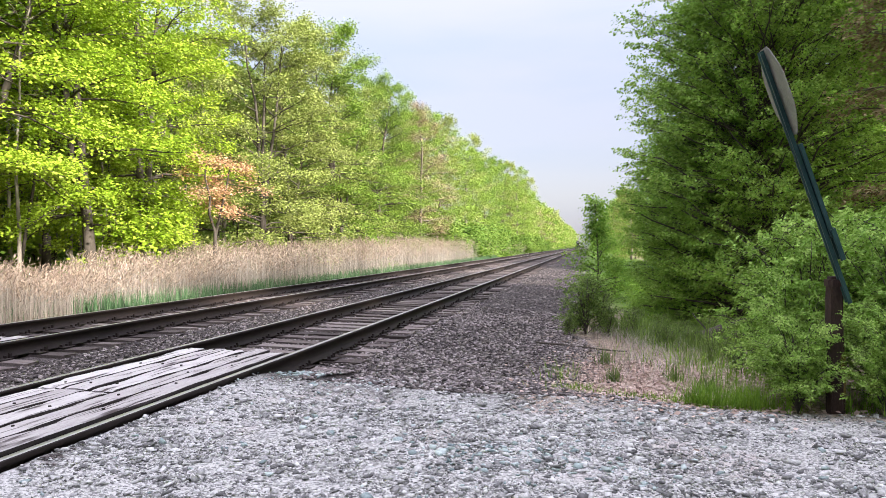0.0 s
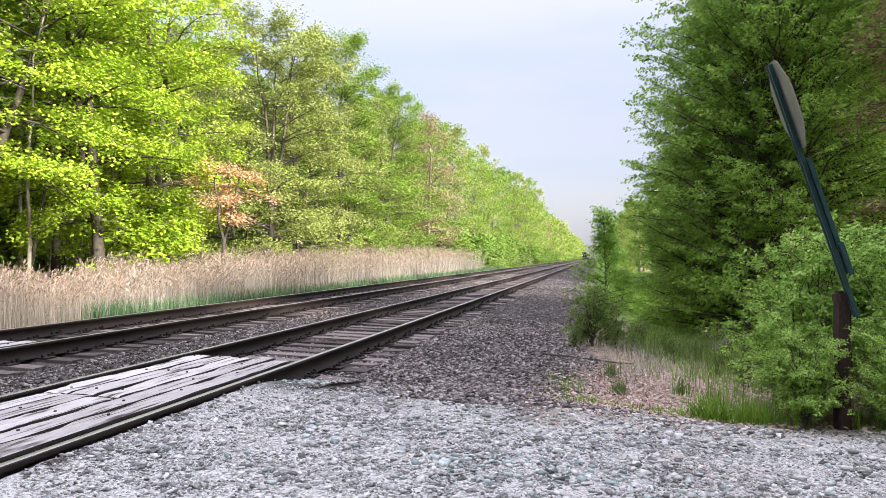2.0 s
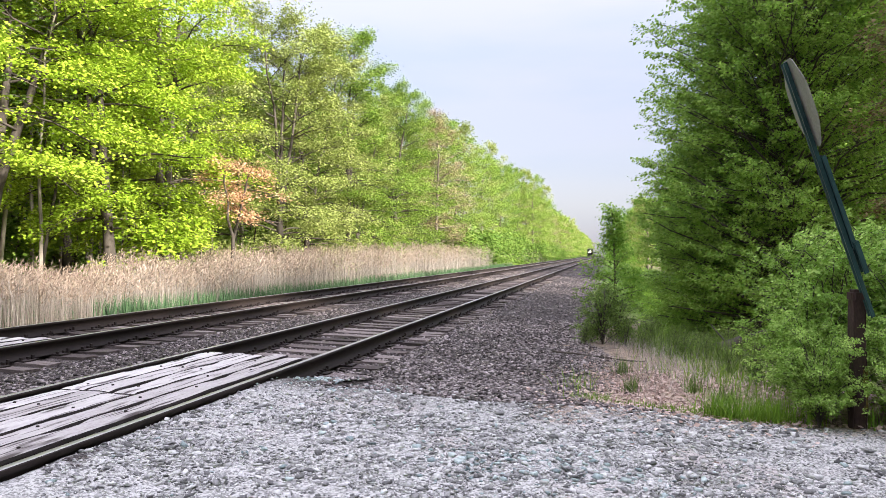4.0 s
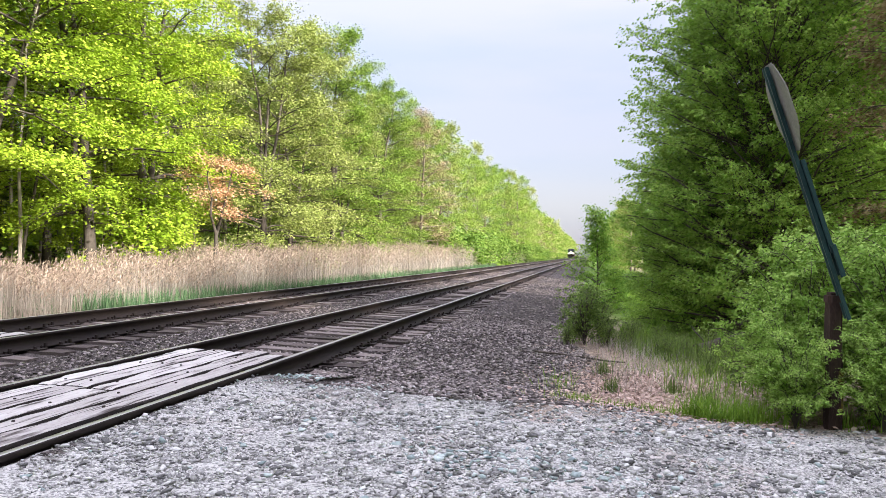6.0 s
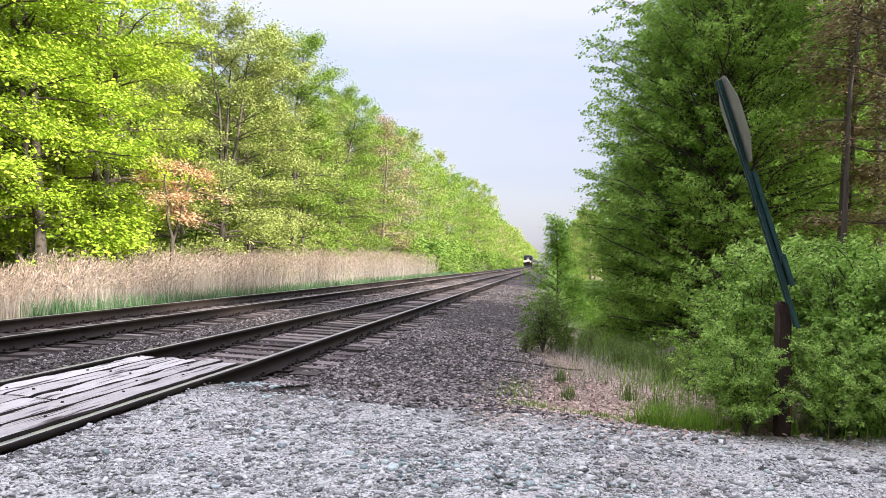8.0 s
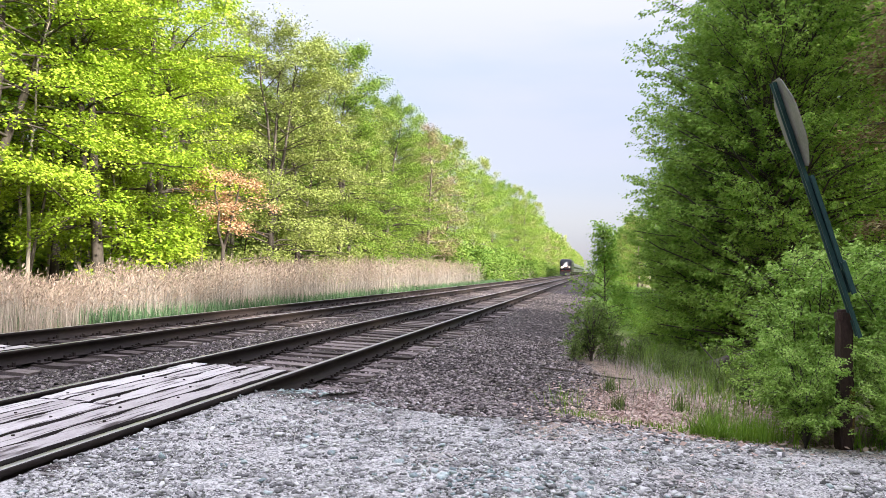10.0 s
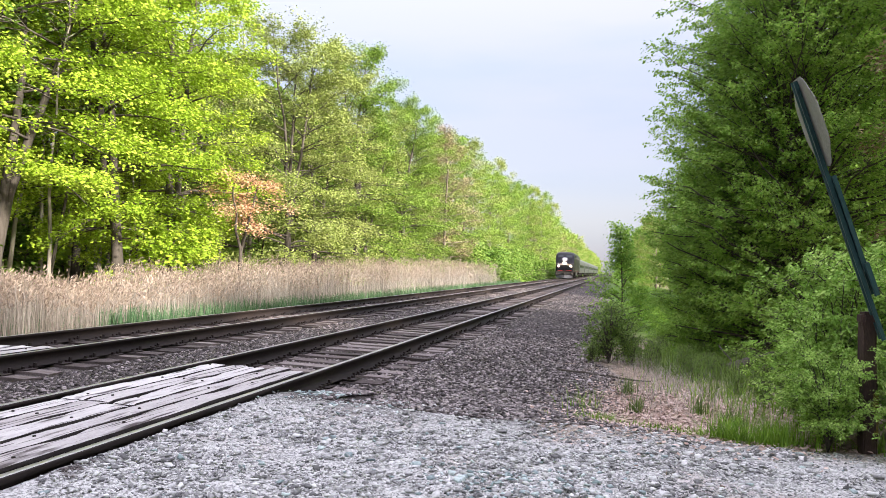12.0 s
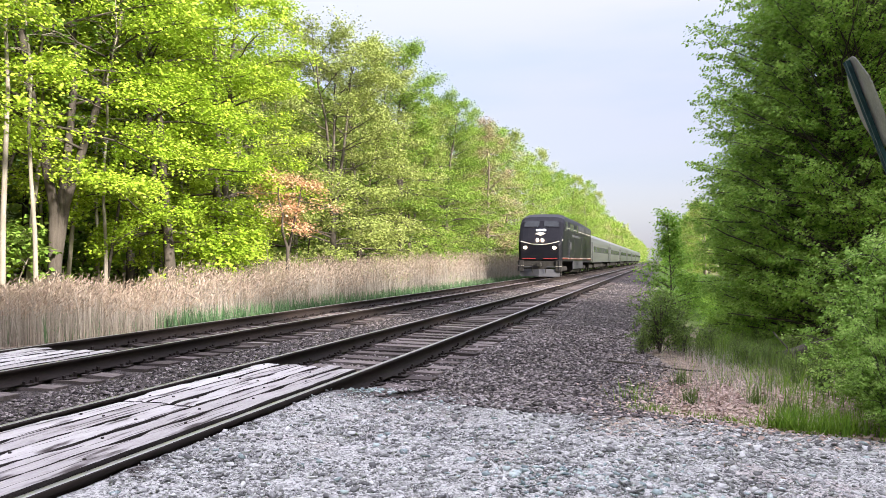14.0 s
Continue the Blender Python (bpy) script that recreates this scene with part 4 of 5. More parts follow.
for k in range(6):
    m = len(pick)
    leaves(soup, pick + rng.normal(0, 0.03, (m, 3)) + np.array([0, 0, 0.04 * k - 0.12]), np.stack([rng.normal(0.3, 0.4, m), rng.normal(-0.1, 0.4, m), rng.uniform(0.2, 1, m)], 1), rng.normal(0, 1, (m, 3)), rng.uniform(0.08, 0.18, m), rng.uniform(0.008, 0.017, m))
tagged(new("reed_plumes", soup.mesh("reed_plumes", [PLUME])), "feathery tan seed plumes on the dry reeds", "reeds", kind="stuff")
blades("young_reeds", "fresh green young reeds at the foot of the bank", "reeds", BLADE_GREEN, 42, np.concatenate([spots(33, 10500, -12.1, -11.1, 15, 90, 1.2), spots(34, 1500, -17, -12, 8, 19)]), 0.35, 0.75, 0.011, 0.22)
blades("ditch_lawn", "bright green grass in the ditch", "grass", BLADE_LAWN, 44, np.concatenate([spots(35, 9000, 1.4, 6.0, 16, 70, 1.3), spots(36, 900, 0.8, 4.0, 11, 18)]), 0.12, 0.35, 0.012, 0.35)
rng = np.random.default_rng(45)
tufts = np.concatenate([rng.normal(c, s, (n, 2)) for c, s, n in [((1.05, 6.78), (0.11, 0.07), 460), ((1.5, 7.0), (0.17, 0.12), 520), ((1.35, 6.75), (0.10, 0.05), 120), ((2.5, 6.75), (0.25, 0.1), 160), ((3.2, 6.7), (0.4, 0.10), 300), ((1.7, 8.6), (0.4, 0.6), 420), ((1.3, 9.6), (0.4, 0.5), 300), ((-0.3, 8.3), (0.10, 0.3), 60)]])
blades("grass_tufts", "green grass tufts at the edge of the gravel", "grass", BLADE_LAWN, 46, tufts, 0.05, 0.28, 0.0035, 0.85)
blades("short_grass", "short pale green grass at the gravel's edge", "grass", BLADE_LAWN, 51, np.concatenate([rng.normal(c, s, (n, 2)) for c, s, n in [((0.4, 7.0), (0.3, 0.1), 260), ((-0.15, 7.4), (0.12, 0.12), 160), ((0.7, 6.75), (0.2, 0.06), 160)]]), 0.02, 0.10, 0.003, 0.7)
blades("reed_shoots", "short green shoots in the dry leaves", "grass", BLADE_WEED, 48, np.concatenate([rng.normal(c, 0.05, (90, 2)) for c in [(0.28, 8.1), (0.22, 9.3), (0.95, 8.2), (1.2, 7.7)]]), 0.06, 0.24, 0.0045, 0.35)
blades("dry_grass", "bleached dry grass over fallen leaves", "grass", BLADE_DRY, 47, np.concatenate([rng.normal((0.85, 9.7), (0.4, 0.7), (620, 2)), rng.normal((0.8, 11.6), (0.45, 0.6), (700, 2)), rng.normal((0.6, 12.8), (0.35, 0.4), (400, 2)), rng.normal((0.5, 8.4), (0.5, 0.6), (220, 2))]), 0.05, 0.25, 0.0024, 1.3)
blades("ditch_weeds", "tall green weeds among the dry grass", "grass", BLADE_WEED, 52, np.concatenate([rng.normal(c, s, (n, 2)) for c, s, n in [((1.2, 11.6), (0.35, 0.5), 700), ((1.7, 10.2), (0.25, 0.5), 420), ((0.8, 13.2), (0.4, 0.5), 500), ((1.8, 13.2), (0.5, 0.8), 600)]]), 0.12, 0.42, 0.004, 0.5)
n = 11000
soup = Soup()
q = np.concatenate([rng.normal((0.7, 8.1), (0.48, 0.75), (n - 400, 2)), np.stack([rng.uniform(1.2, 5, 400), rng.normal(6.85, 0.15, 400)], 1)])
leaves(soup, np.column_stack([q, ground_z(q[:, 0], q[:, 1]) + rng.uniform(0.004, 0.035, n)]), np.stack([rng.normal(0, 1, n), rng.normal(0, 1, n), rng.normal(0, 0.25, n)], 1), rng.normal(0, 0.3, (n, 3)) + np.array([0, 0, 1]), rng.uniform(0.03, 0.07, n), rng.uniform(0.010, 0.022, n))
tagged(new("leaf_litter", soup.mesh("leaf_litter", [DRY_LEAF])), "dry fallen tan leaves beside the road", "leaves", kind="stuff")


# ---- dead wood ----
def log_piece(name, label, a, b, r):
    soup, rng = Soup(), np.random.default_rng(int(abs(a[0]) * 100))
    s = np.linspace(0, 1, 8)
    pts = np.outer(1 - s, a) + np.outer(s, b) + rng.normal(0, r * 0.25, (8, 3))
    tube(soup, pts, r * (1 - 0.45 * s) * rng.uniform(0.9, 1.1, 8), 9)
    return tagged(new(name, soup.mesh(name, [BARK_DARK], True)), label, "log", "fallen wood")


log_piece("fallen_log", "dark fallen log under the bushes", (1.72, 11.9, -0.16), (3.4, 14.2, 0.12), 0.085)
log_piece("fallen_log", "short dark log lying in the weeds", (1.4, 13.2, -0.30), (2.9, 13.0, -0.22), 0.07)
log_piece("fallen_branch", "thin dead branch lying on the ballast's edge", (-0.75, 10.9, float(ground_z(-0.75, 10.9)) + 0.03), (0.55, 10.4, float(ground_z(0.55, 10.4)) + 0.03), 0.018)
log_piece("fallen_branch", "thin broken stick leaning in the weeds", (1.95, 11.6, -0.2), (1.62, 11.9, 0.22), 0.016)

# ---- leaning stop sign ----
GREEN_STEEL = material("green_painted_steel", [(0.012, 0.035, 0.035), (0.022, 0.06, 0.058), (0.04, 0.09, 0.085)], 4, 60, 0.5, 0.15, stretch=(1, 1, 0.4))
SIGN_BACK = material("dull_aluminium", [(0.17, 0.17, 0.15), (0.26, 0.26, 0.23), (0.36, 0.36, 0.32)], 5, 40, 0.6, 0.1, metal=0.2)
SIGN_RED = material("sign_red", [(0.35, 0.02, 0.02), (0.45, 0.03, 0.03)], 5, 40, 0.5, 0.05)
RUST_POST = material("rusted_brown_post", [(0.02, 0.012, 0.01), (0.045, 0.027, 0.022), (0.085, 0.052, 0.04)], 5, 50, 0.85, 0.5, stretch=(3, 3, 0.6))
YELLOW = material("worn_yellow_paint", [(0.03, 0.022, 0.015), (0.10, 0.075, 0.015), (0.28, 0.21, 0.025)], 12, 60, 0.7, 0.2)


def stop_sign():
    ob = tagged(new("stop_sign"), "leaning stop sign with a grey back on a green steel post", "road sign")
    base, top = Vector((2.10, 6.62, 1.05)), Vector((1.40, 6.42, 2.93))
    up = (top - base).normalized()
    back = Vector((-0.9995, 0.03, 0))
    back = (back - up * back.dot(up)).normalized()
    side = up.cross(back)
    m = Matrix.Translation(base) @ Matrix((side, back, up)).transposed().to_4x4()
    ob.matrix_basis = m
    L = (top - base).length
    # channel section: web and two flanges with lips, open to the back
    prof = [(-0.045, 0.03), (-0.028, 0.03), (-0.020, 0.004), (0.020, 0.004), (0.028, 0.03), (0.045, 0.03), (0.045, 0.026), (0.032, 0.026), (0.024, 0.0), (-0.024, 0.0), (-0.032, 0.026), (-0.045, 0.026)]

    def channel(name, z0, z1, dy, k, label):
        bm = bmesh.new()
        rings = [[bm.verts.new((x * k, y * k + dy, z)) for x, y in prof] for z in (z0, z1)]
        n_ = len(prof)
        for i in range(n_):
            bm.faces.new((rings[0][i], rings[0][(i + 1) % n_], rings[1][(i + 1) % n_], rings[1][i]))
        bm.faces.new(rings[1])
        bm.faces.new(list(reversed(rings[0])))
        return part(name, bm, GREEN_STEEL, ob, label)

    channel("post", -0.25, L - 0.02, 0.0, 1.25, "dark green steel channel post")
    channel("splice_post", 0.34, 1.16, -0.045, 1.3, "second green channel bolted along the post")
    channel("splice_sleeve", 0.12, 0.40, -0.065, 1.5, "short green splice piece")
    bm = bmesh.new()
    r = 0.381 / math.cos(math.pi / 8)
    ring = [(r * math.cos(math.pi / 8 + i * math.pi / 4), r * math.sin(math.pi / 8 + i * math.pi / 4)) for i in range(8)]
    f = bm.faces.new([bm.verts.new((x, -0.006, z + L - 0.385)) for x, z in ring])
    bmesh.ops.recalc_face_normals(bm, faces=bm.faces)
    ex = bmesh.ops.extrude_face_region(bm, geom=[f])
    for v in ex["geom"]:
        if isinstance(v, bmesh.types.BMVert):
            v.co.y -= 0.004
    bmesh.ops.bevel(bm, geom=[e for e in bm.edges if abs(e.verts[0].co.y - e.verts[1].co.y) > 0.001], offset=0.03, segments=3, affect="EDGES")
    bmesh.ops.recalc_face_normals(bm, faces=bm.faces)
    plate = part("sign_plate", bm, SIGN_BACK, ob, "dull grey back of an eight-sided plate")
    bm = bmesh.new()
    bm.faces.new([bm.verts.new((x * 0.96, -0.0125, z * 0.96 + L - 0.385)) for x, z in ring])
    part("sign_face", bm, SIGN_RED, plate, "red face with a white border")
    for z in (L - 0.12, L - 0.65):
        bm = bmesh.new()
        bmesh.ops.create_cone(bm, cap_ends=True, segments=6, radius1=0.012, radius2=0.012, depth=0.014, matrix=Matrix.Translation((0, 0.012, z)) @ Matrix.Rotation(math.pi / 2, 4, "X"))
        part("bolt", bm, SIGN_BACK, ob)
    return ob


stop_sign()


def old_post():
    ob = tagged(new("old_post"), "rusty brown square post with worn yellow edge beside the bush", "post")
    ob.matrix_basis = pose(2.10, 6.72, -0.14, 0, -1.5, 12)
    bm = boxed(-0.058, 0.058, -0.05, 0.05, -0.2, 1.14, 0.012)
    bmesh.ops.subdivide_edges(bm, edges=[e for e in bm.edges if abs(e.verts[0].co.z - e.verts[1].co.z) > 1], cuts=8)
    rng = np.random.default_rng(8)
    for v in bm.verts:
        v.co.x = v.co.x * (1 - 0.12 * max(0, v.co.z)) + rng.normal(0, 0.005)
        v.co.y += rng.normal(0, 0.005)
    part("shaft", bm, RUST_POST, ob)
    part("cap", boxed(-0.068, 0.066, -0.06, 0.06, 1.06, 1.17, 0.025), RUST_POST, ob)
    part("yellow_strip", boxed(0.022, 0.062, -0.0545, -0.03, 0.16, 0.50, 0.003), YELLOW, ob, "worn yellow paint strip")
    return ob


old_post()

# ---- train ----
LOCO_BLACK = material("loco_dark_paint", [(0.004, 0.004, 0.006), (0.007, 0.007, 0.010), (0.012, 0.012, 0.015)], 1.5, 20, 0.4, 0.02, spec=0.12)
LOCO_GREY = material("loco_grey", [(0.03, 0.03, 0.034), (0.05, 0.05, 0.056), (0.08, 0.08, 0.088)], 1.5, 20, 0.5, 0.05)
WHITE_TRIM = material("cream_trim", [(0.40, 0.37, 0.31), (0.50, 0.47, 0.41)], 2, 20, 0.5, 0.0)
RED_TRIM = material("red_trim", [(0.22, 0.025, 0.025), (0.32, 0.04, 0.04)], 2, 20, 0.5, 0.0)
UNDER = material("under_dark", [(0.012, 0.011, 0.010), (0.03, 0.027, 0.024), (0.055, 0.05, 0.045)], 4, 30, 0.85, 0.3)
GLASS = material("dark_window_glass", [(0.015, 0.017, 0.02), (0.03, 0.034, 0.04)], 1, 10, 0.25, 0.0, spec=0.2)
STAINLESS = material("stainless_steel", [(0.19, 0.195, 0.205), (0.25, 0.256, 0.268), (0.31, 0.316, 0.33)], 1.0, 20, 0.42, 0.1, metal=0.9, stretch=(1, 0.2, 8))
HEADLIGHT = glow("headlight_glow", (1.0, 0.74, 0.45), 60.0)
BULB = glow("number_board_glow", (0.75, 0.78, 0.85), 0.25)


def loft(bm, rings):
    rows = [[bm.verts.new(v) for v in r] for r in rings]
    n_ = len(rows[0])
    for a, b in zip(rows, rows[1:]):
        for i in range(n_):
            bm.faces.new((a[i], a[(i + 1) % n_], b[(i + 1) % n_], b[i]))
    bm.faces.new(list(reversed(rows[0])))
    bm.faces.new(rows[-1])
    bmesh.ops.recalc_face_normals(bm, faces=bm.faces)
    return bm


def section(y, w, z0, z1, round_=0.45, crown=0.0):
    """A closed upright section: flat sides, rounded top."""
    pts = [(-w, y, z0), (w, y, z0)]
    for i in range(9):
        a = math.pi * i / 8
        c, s = math.cos(a), math.sin(a)
        px = (abs(c) ** 0.55) * (1 if c >= 0 else -1) * w
        pts.append((px, y, z1 - round_ + round_ * abs(s) ** 0.7))
    return pts


def locomotive():
    ob = tagged(new("locomotive"), "dark diesel passenger locomotive with lit headlights and cream trim", "locomotive")
    bm = loft(bmesh.new(), [section(0.0, 1.28, 1.22, 2.35, 0.2), section(0.12, 1.44, 1.18, 2.6, 0.25), section(0.55, 1.50, 1.15, 3.25, 0.3), section(1.0, 1.525, 1.15, 3.92, 0.35), section(1.35, 1.525, 1.15, 4.22, 0.42), section(2.2, 1.525, 1.15, 4.45, 0.5), section(13.0, 1.525, 1.15, 4.45, 0.5), section(21.0, 1.525, 1.15, 4.36, 0.5)])
    part("body", bm, LOCO_BLACK, ob)

    def on_front(name, quad, mat, label="", out=0.02, parent=ob):
        """A thin plate on the sloped front: corners (x, z)."""
        def depth(z):
            return float(np.interp(z, [1.2, 2.35, 2.6, 3.25, 3.92, 4.22], [0.0, 0.02, 0.10, 0.52, 0.97, 1.33])) - out
        b = bmesh.new()
        lo = [b.verts.new((x, depth(z) - abs(x) * 0.0, z)) for x, z in quad]
        hi = [b.verts.new((x, depth(z) + 0.10, z)) for x, z in quad]
        n_ = len(quad)
        b.faces.new(lo)
        b.faces.new(list(reversed(hi)))
        for i in range(n_):
            b.faces.new((lo[i], lo[(i + 1) % n_], hi[(i + 1) % n_], hi[i]))
        bmesh.ops.recalc_face_normals(b, faces=b.faces)
        return part(name, b, mat, parent, label)

    for s in (-1, 1):
        on_front("windshield", [(s * 0.16, 3.52), (s * 1.22, 3.50), (s * 1.10, 3.90), (s * 0.16, 3.93)], GLASS, "dark raked windshield pane")
        on_front("ditch_light", [(s * 0.98 + 0.09 * math.cos(a), 2.06 + 0.09 * math.sin(a)) for a in np.arange(8) * math.pi / 4], HEADLIGHT, "glowing ditch light", 0.06)
        on_front("headlight", [(s * 0.17 + 0.09 * math.cos(a), 2.56 + 0.09 * math.sin(a)) for a in np.arange(8) * math.pi / 4], HEADLIGHT, "glowing headlight", 0.05)
        on_front("trim_line", [(0, 2.25), (s * 0.55, 2.28), (s * 1.30, 2.46), (s * 1.30, 2.51), (s * 0.55, 2.33), (0, 2.30)], WHITE_TRIM, "cream line", 0.03)
        on_front("red_stripe", [(s * 0.25, 1.30), (s * 1.2, 1.30), (s * 1.2, 1.35), (s * 0.25, 1.35)], RED_TRIM, "red step edge", 0.05)
        # side details
        for y0, y1 in ((1.45, 2.1), (2.25, 2.75), (4.2, 5.1), (5.4, 6.3), (8.4, 9.3)):
            part("side_window", box(bmesh.new(), s * 1.50 - 0.04, s * 1.50 + 0.04, y0, y1, 3.35, 3.88, 0.01), GLASS, ob)
        part("side_line", box(bmesh.new(), s * 1.515 - 0.02, s * 1.515 + 0.02, 2.2, 21.0, 3.46, 3.51), WHITE_TRIM, ob, "cream line")
        bmn = bmesh.new()
        q = [(0.25, 2.50), (2.25, 3.45), (2.25, 3.51), (0.25, 2.56)]
        a_ = [bmn.verts.new((s * (1.475 if y < 1 else 1.525) + s * 0.012, y, z)) for y, z in q]
        b_ = [bmn.verts.new((s * 1.45, y, z)) for y, z in q]
        bmn.faces.new(a_)
        bmn.faces.new(list(reversed(b_)))
        for i in range(4):
            bmn.faces.new((a_[i], a_[(i + 1) % 4], b_[(i + 1) % 4], b_[i]))
        bmesh.ops.recalc_face_normals(bmn, faces=bmn.faces)
        part("side_line", bmn, WHITE_TRIM, ob, "cream line")
        part("red_stripe", box(bmesh.new(), s * 1.52 - 0.02, s * 1.52 + 0.02, 0.3, 21.0, 1.30, 1.34), RED_TRIM, ob, "thin red line")
        part("skirt", box(bmesh.new(), s * 1.46 - 0.04, s * 1.46 + 0.04, 6.6, 13.6, 0.55, 1.25, 0.02), LOCO_GREY, ob, "grey fuel tank skirt")
        for y0 in np.arange(9.8, 19.4, 1.2):
            part("grille", box(bmesh.new(), s * 1.515 - 0.02, s * 1.515 + 0.02, y0, y0 + 1.05, 3.60, 3.98, 0.01), LOCO_GREY, ob)
        part("cab_door", box(bmesh.new(), s * 1.515 - 0.018, s * 1.515 + 0.018, 2.95, 3.6, 1.4, 3.30, 0.015), LOCO_BLACK, ob)
        for y0 in (2.88, 3.68):
            part("handrail", box(bmesh.new(), s * 1.555 - 0.015, s * 1.555 + 0.015, y0, y0 + 0.03, 1.3, 2.7), LOCO_GREY, ob)
        for y0 in (7.2, 12.4, 16.8, 20.2):
            part("panel_seam", box(bmesh.new(), s * 1.52 - 0.012, s * 1.52 + 0.012, y0, y0 + 0.05, 1.4, 3.42), UNDER, ob)
        part("side_emblem", box(bmesh.new(), s * 1.52 - 0.014, s * 1.52 + 0.014, 4.4, 5.2, 2.0, 2.55, 0.004), LOCO_GREY, ob, "faded grey emblem")
        part("side_lettering", box(bmesh.new(), s * 1.52 - 0.014, s * 1.52 + 0.014, 5.5, 10.5, 2.95, 3.12, 0.004), LOCO_GREY, ob, "pale bar of unreadable lettering")
        part("cream_stripe", box(bmesh.new(), s * 1.52 - 0.02, s * 1.52 + 0.02, 0.3, 21.0, 1.36, 1.385), WHITE_TRIM, ob, "thin cream line")
        part("wiper", box(bmesh.new(), s * 0.55 - 0.012, s * 0.55 + 0.012, 0.62, 0.66, 3.44, 3.5), UNDER, ob)
        part("hand_brake_hose", box(bmesh.new(), s * 0.45 - 0.025, s * 0.45 + 0.025, -0.30, -0.24, 0.35, 0.95, 0.02), UNDER, ob)
        part("step_light_edge", box(bmesh.new(), s * 1.28 - 0.2, s * 1.28 + 0.2, -0.075, -0.05, 0.80, 0.83), WHITE_TRIM, ob, "pale step edge")
        part("grab_rail", box(bmesh.new(), s * 1.33 - 0.015, s * 1.33 + 0.015, -0.10, -0.07, 0.55, 1.2), LOCO_GREY, ob, "grey corner handrail")
        part("step", box(bmesh.new(), s * 1.28 - 0.2, s * 1.28 + 0.2, -0.05, 0.35, 0.45, 1.2, 0.02), UNDER, ob)
        part("mu_cable", box(bmesh.new(), s * 0.75 - 0.3, s * 0.75 + 0.3, -0.08, 0.0, 0.72, 0.80, 0.03), LOCO_GREY, ob)
    on_front("number_board", [(-0.34, 3.20), (0.34, 3.20), (0.34, 3.34), (-0.34, 3.34)], BULB, "dimly lit pale plate", 0.03)
    on_front("emblem", [(-0.36, 3.04), (0, 2.86), (0.36, 3.04), (0, 3.14)], WHITE_TRIM, "white arrow-like emblem", 0.03)
    # pilot, coupler, trucks, tank, roof gear
    bm = bmesh.new()
    for sx in (-1, 1):
        v = [(0, -0.35, 0.12), (sx * 1.35, 0.05, 0.12), (sx * 1.35, 0.15, 0.62), (0, -0.20, 0.62)]
        lo, hi = [bm.verts.new(c) for c in v], [bm.verts.new((c[0], c[1] + 0.12, c[2])) for c in v]
        bm.faces.new(lo)
        bm.faces.new(list(reversed(hi)))
        for i in range(4):
            bm.faces.new((lo[i], lo[(i + 1) % 4], hi[(i + 1) % 4], hi[i]))
    bmesh.ops.recalc_face_normals(bm, faces=bm.faces)
    part("pilot", bm, LOCO_GREY, ob, "grey snowplough pilot")
    part("coupler", boxed(-0.13, 0.13, -0.45, 0.6, 0.78, 1.05, 0.03), UNDER, ob)
    part("front_sill", boxed(-1.25, 1.25, 0.05, 0.6, 0.6, 1.2, 0.03), UNDER, ob)
    part("fuel_tank", boxed(-1.3, 1.3, 7.2, 13.2, 0.3, 1.15, 0.08), UNDER, ob)
    part("roof_fan_hood", boxed(-1.0, 1.0, 12.0, 19.5, 4.25, 4.46, 0.05), LOCO_GREY, ob)
    part("horn", boxed(-0.3, 0.3, 4.5, 5.0, 4.34, 4.52, 0.04), LOCO_GREY, ob)
    bogies(ob, (3.6, 17.2), 2.75)
    return ob


def bogies(ob, centres, base):
    for yc in centres:
        bm = bmesh.new()
        for s in (-1, 1):
            box(bm, s * 1.08 - 0.08, s * 1.08 + 0.08, yc - base / 2 - 0.6, yc + base / 2 + 0.6, 0.45, 0.78, 0.04)
        box(bm, -1.0, 1.0, yc - 0.3, yc + 0.3, 0.5, 1.16)
        t = part("truck", bm, UNDER, ob)
        for dy in (-base / 2, base / 2):
            for s in (-1, 1):
                bm = bmesh.new()
                bmesh.ops.create_cone(bm, cap_ends=True, segments=20, radius1=0.49, radius2=0.46, depth=0.13, matrix=Matrix.Translation((s * 0.76, yc + dy, 0.49)) @ Matrix.Rotation(s * math.pi / 2, 4, "Y"))
                part("wheel", bm, UNDER, t)


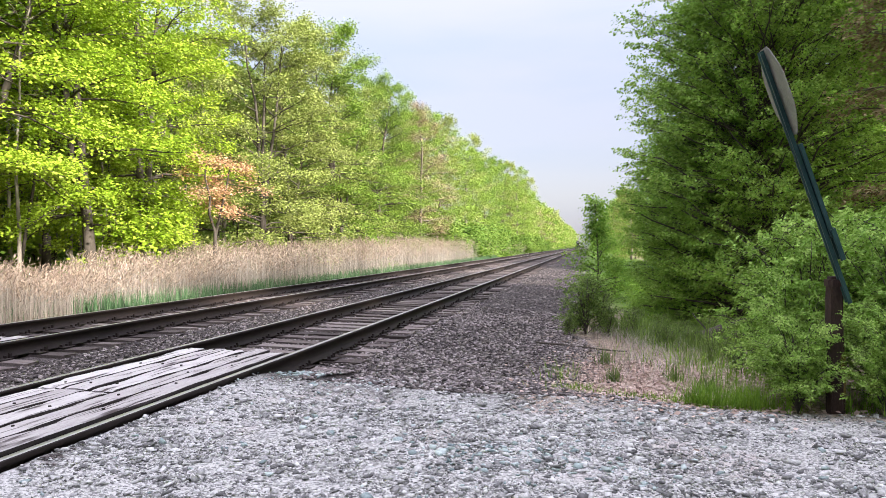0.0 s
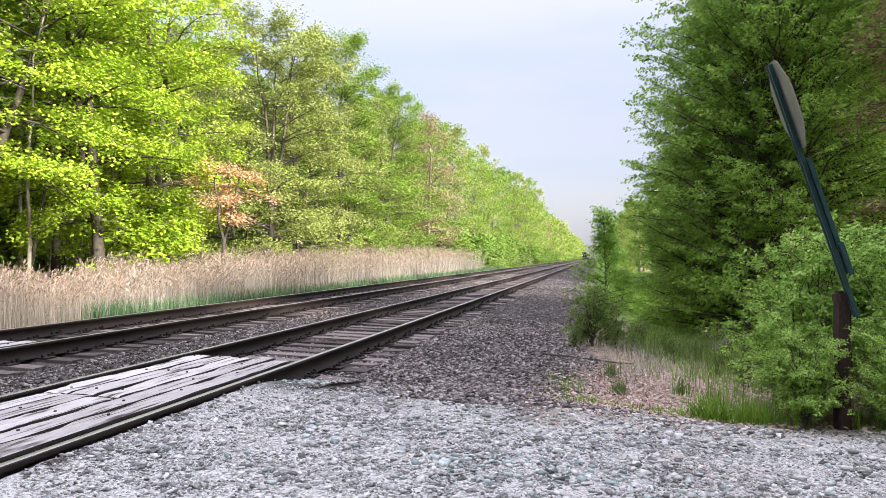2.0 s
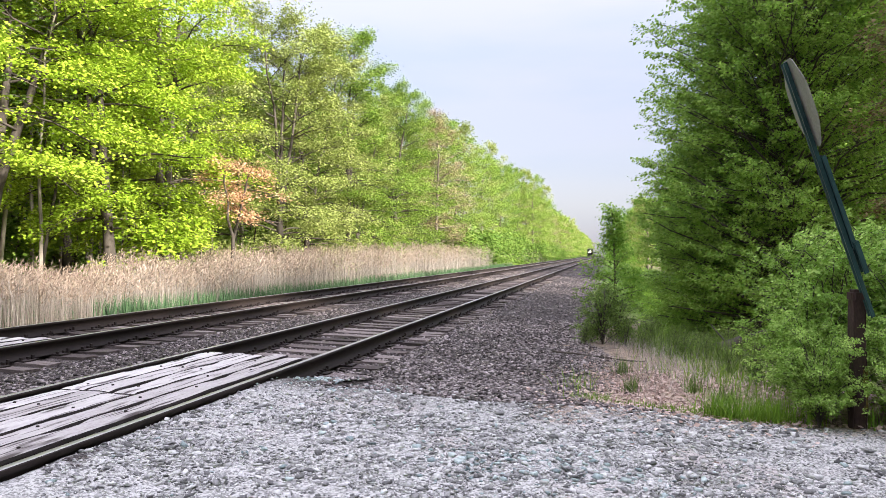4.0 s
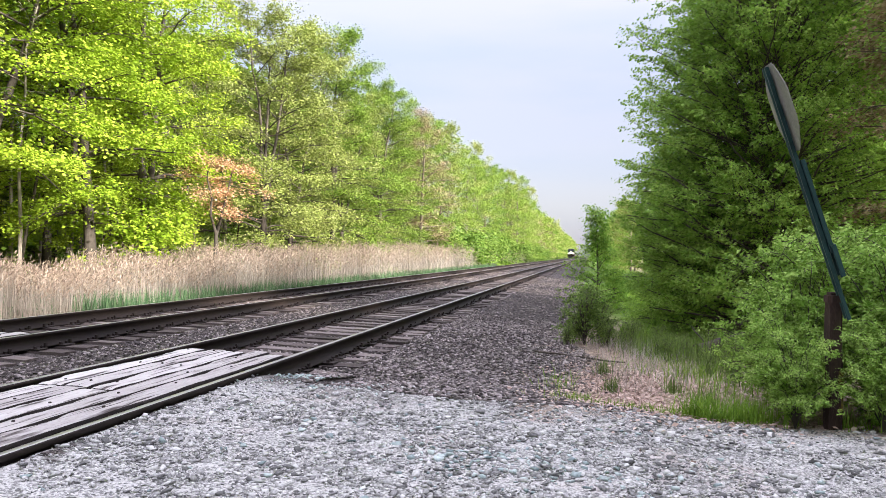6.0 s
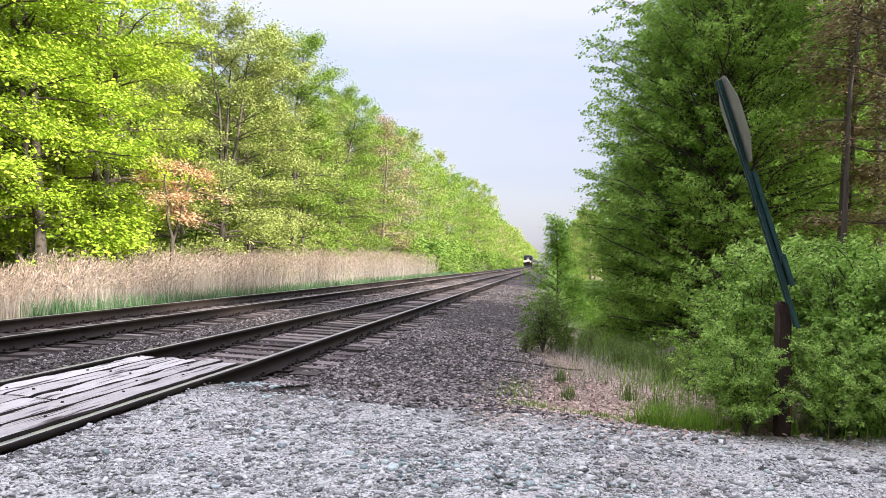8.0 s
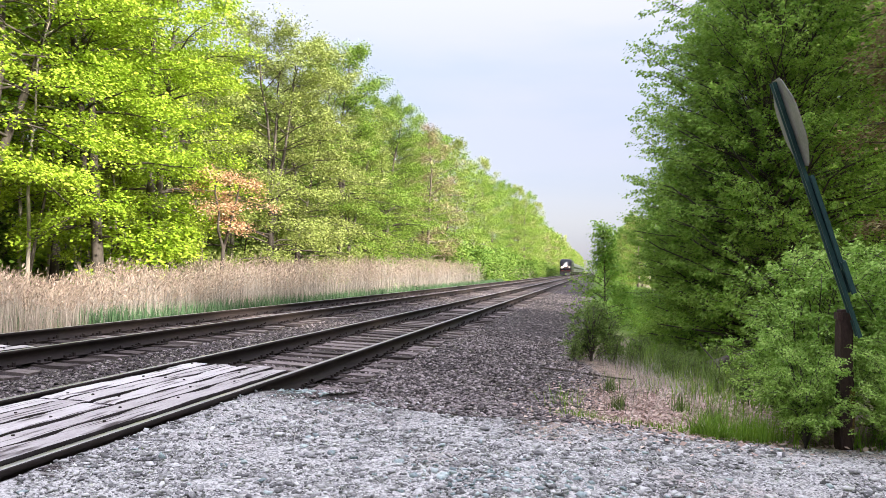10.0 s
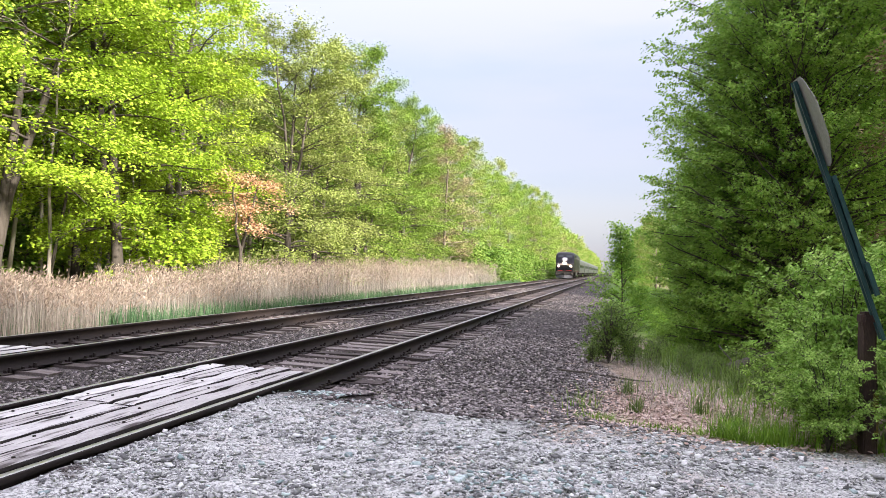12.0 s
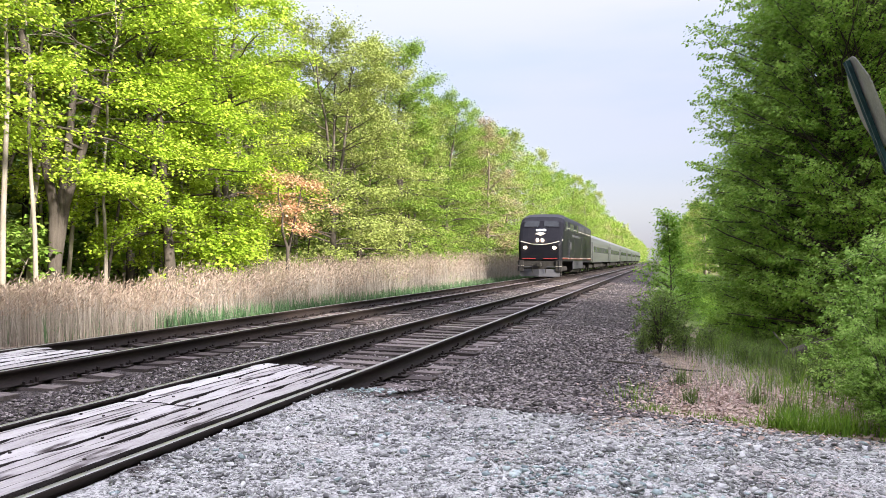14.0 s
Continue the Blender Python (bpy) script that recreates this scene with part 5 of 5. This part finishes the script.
def coach():
    ob = tagged(new("passenger_coach"), "ribbed stainless steel passenger coach with a dark window band", "train car", "passenger coaches")
    bm = loft(bmesh.new(), [section(y, w, z0, z1, 0.95) for y, w, z0, z1 in ((0.0, 1.45, 1.05, 3.80), (0.15, 1.52, 1.0, 3.86), (25.7, 1.52, 1.0, 3.86), (25.85, 1.45, 1.05, 3.80))])
    part("body", bm, STAINLESS, ob)
    for s in (-1, 1):
        part("window_band", box(bmesh.new(), s * 1.50 - 0.03, s * 1.50 + 0.03, 2.6, 23.2, 1.98, 2.62, 0.01), LOCO_GREY, ob, "dark window band")
        for i in range(13):
            y0 = 2.9 + i * 1.57
            part("window", box(bmesh.new(), s * 1.525 - 0.02, s * 1.525 + 0.02, y0, y0 + 1.05, 2.04, 2.56, 0.01), GLASS, ob)
        for z in (1.18, 1.34, 1.50, 1.66, 1.82):
            part("rib", box(bmesh.new(), s * 1.52 - 0.018, s * 1.52 + 0.018, 0.3, 25.6, z, z + 0.05), STAINLESS, ob)
        for y0 in (0.6, 24.2):
            part("door", box(bmesh.new(), s * 1.52 - 0.02, s * 1.52 + 0.02, y0, y0 + 0.95, 1.05, 2.95, 0.02), LOCO_GREY, ob)
    part("underframe_box", boxed(-1.2, 1.2, 7.0, 18.5, 0.45, 1.02, 0.04), UNDER, ob)
    part("gangway", boxed(-0.6, 0.6, -0.25, 0.05, 1.1, 3.3, 0.03), UNDER, ob)
    bogies(ob, (3.4, 22.4), 2.6)
    return ob


LOCO = locomotive()
COACHES = [coach()]
for _ in range(6):
    COACHES.append(copy_thing(COACHES[0], pose(0, 0, 0)))


def motions():
    """The train runs towards the camera along the second track at a steady 36.3 m/s."""
    times = [0, 0.1] + [0.5 * i for i in range(1, 28)] + [13.9, 14.0]
    for i, ob in enumerate([LOCO] + COACHES):
        back = 0 if i == 0 else 21.4 + (i - 1) * 26.2
        walk(ob, [(t, pose(C2, 48.3 + 36.3 * (14.0 - t) + back, 0)) for t in times])


motions()
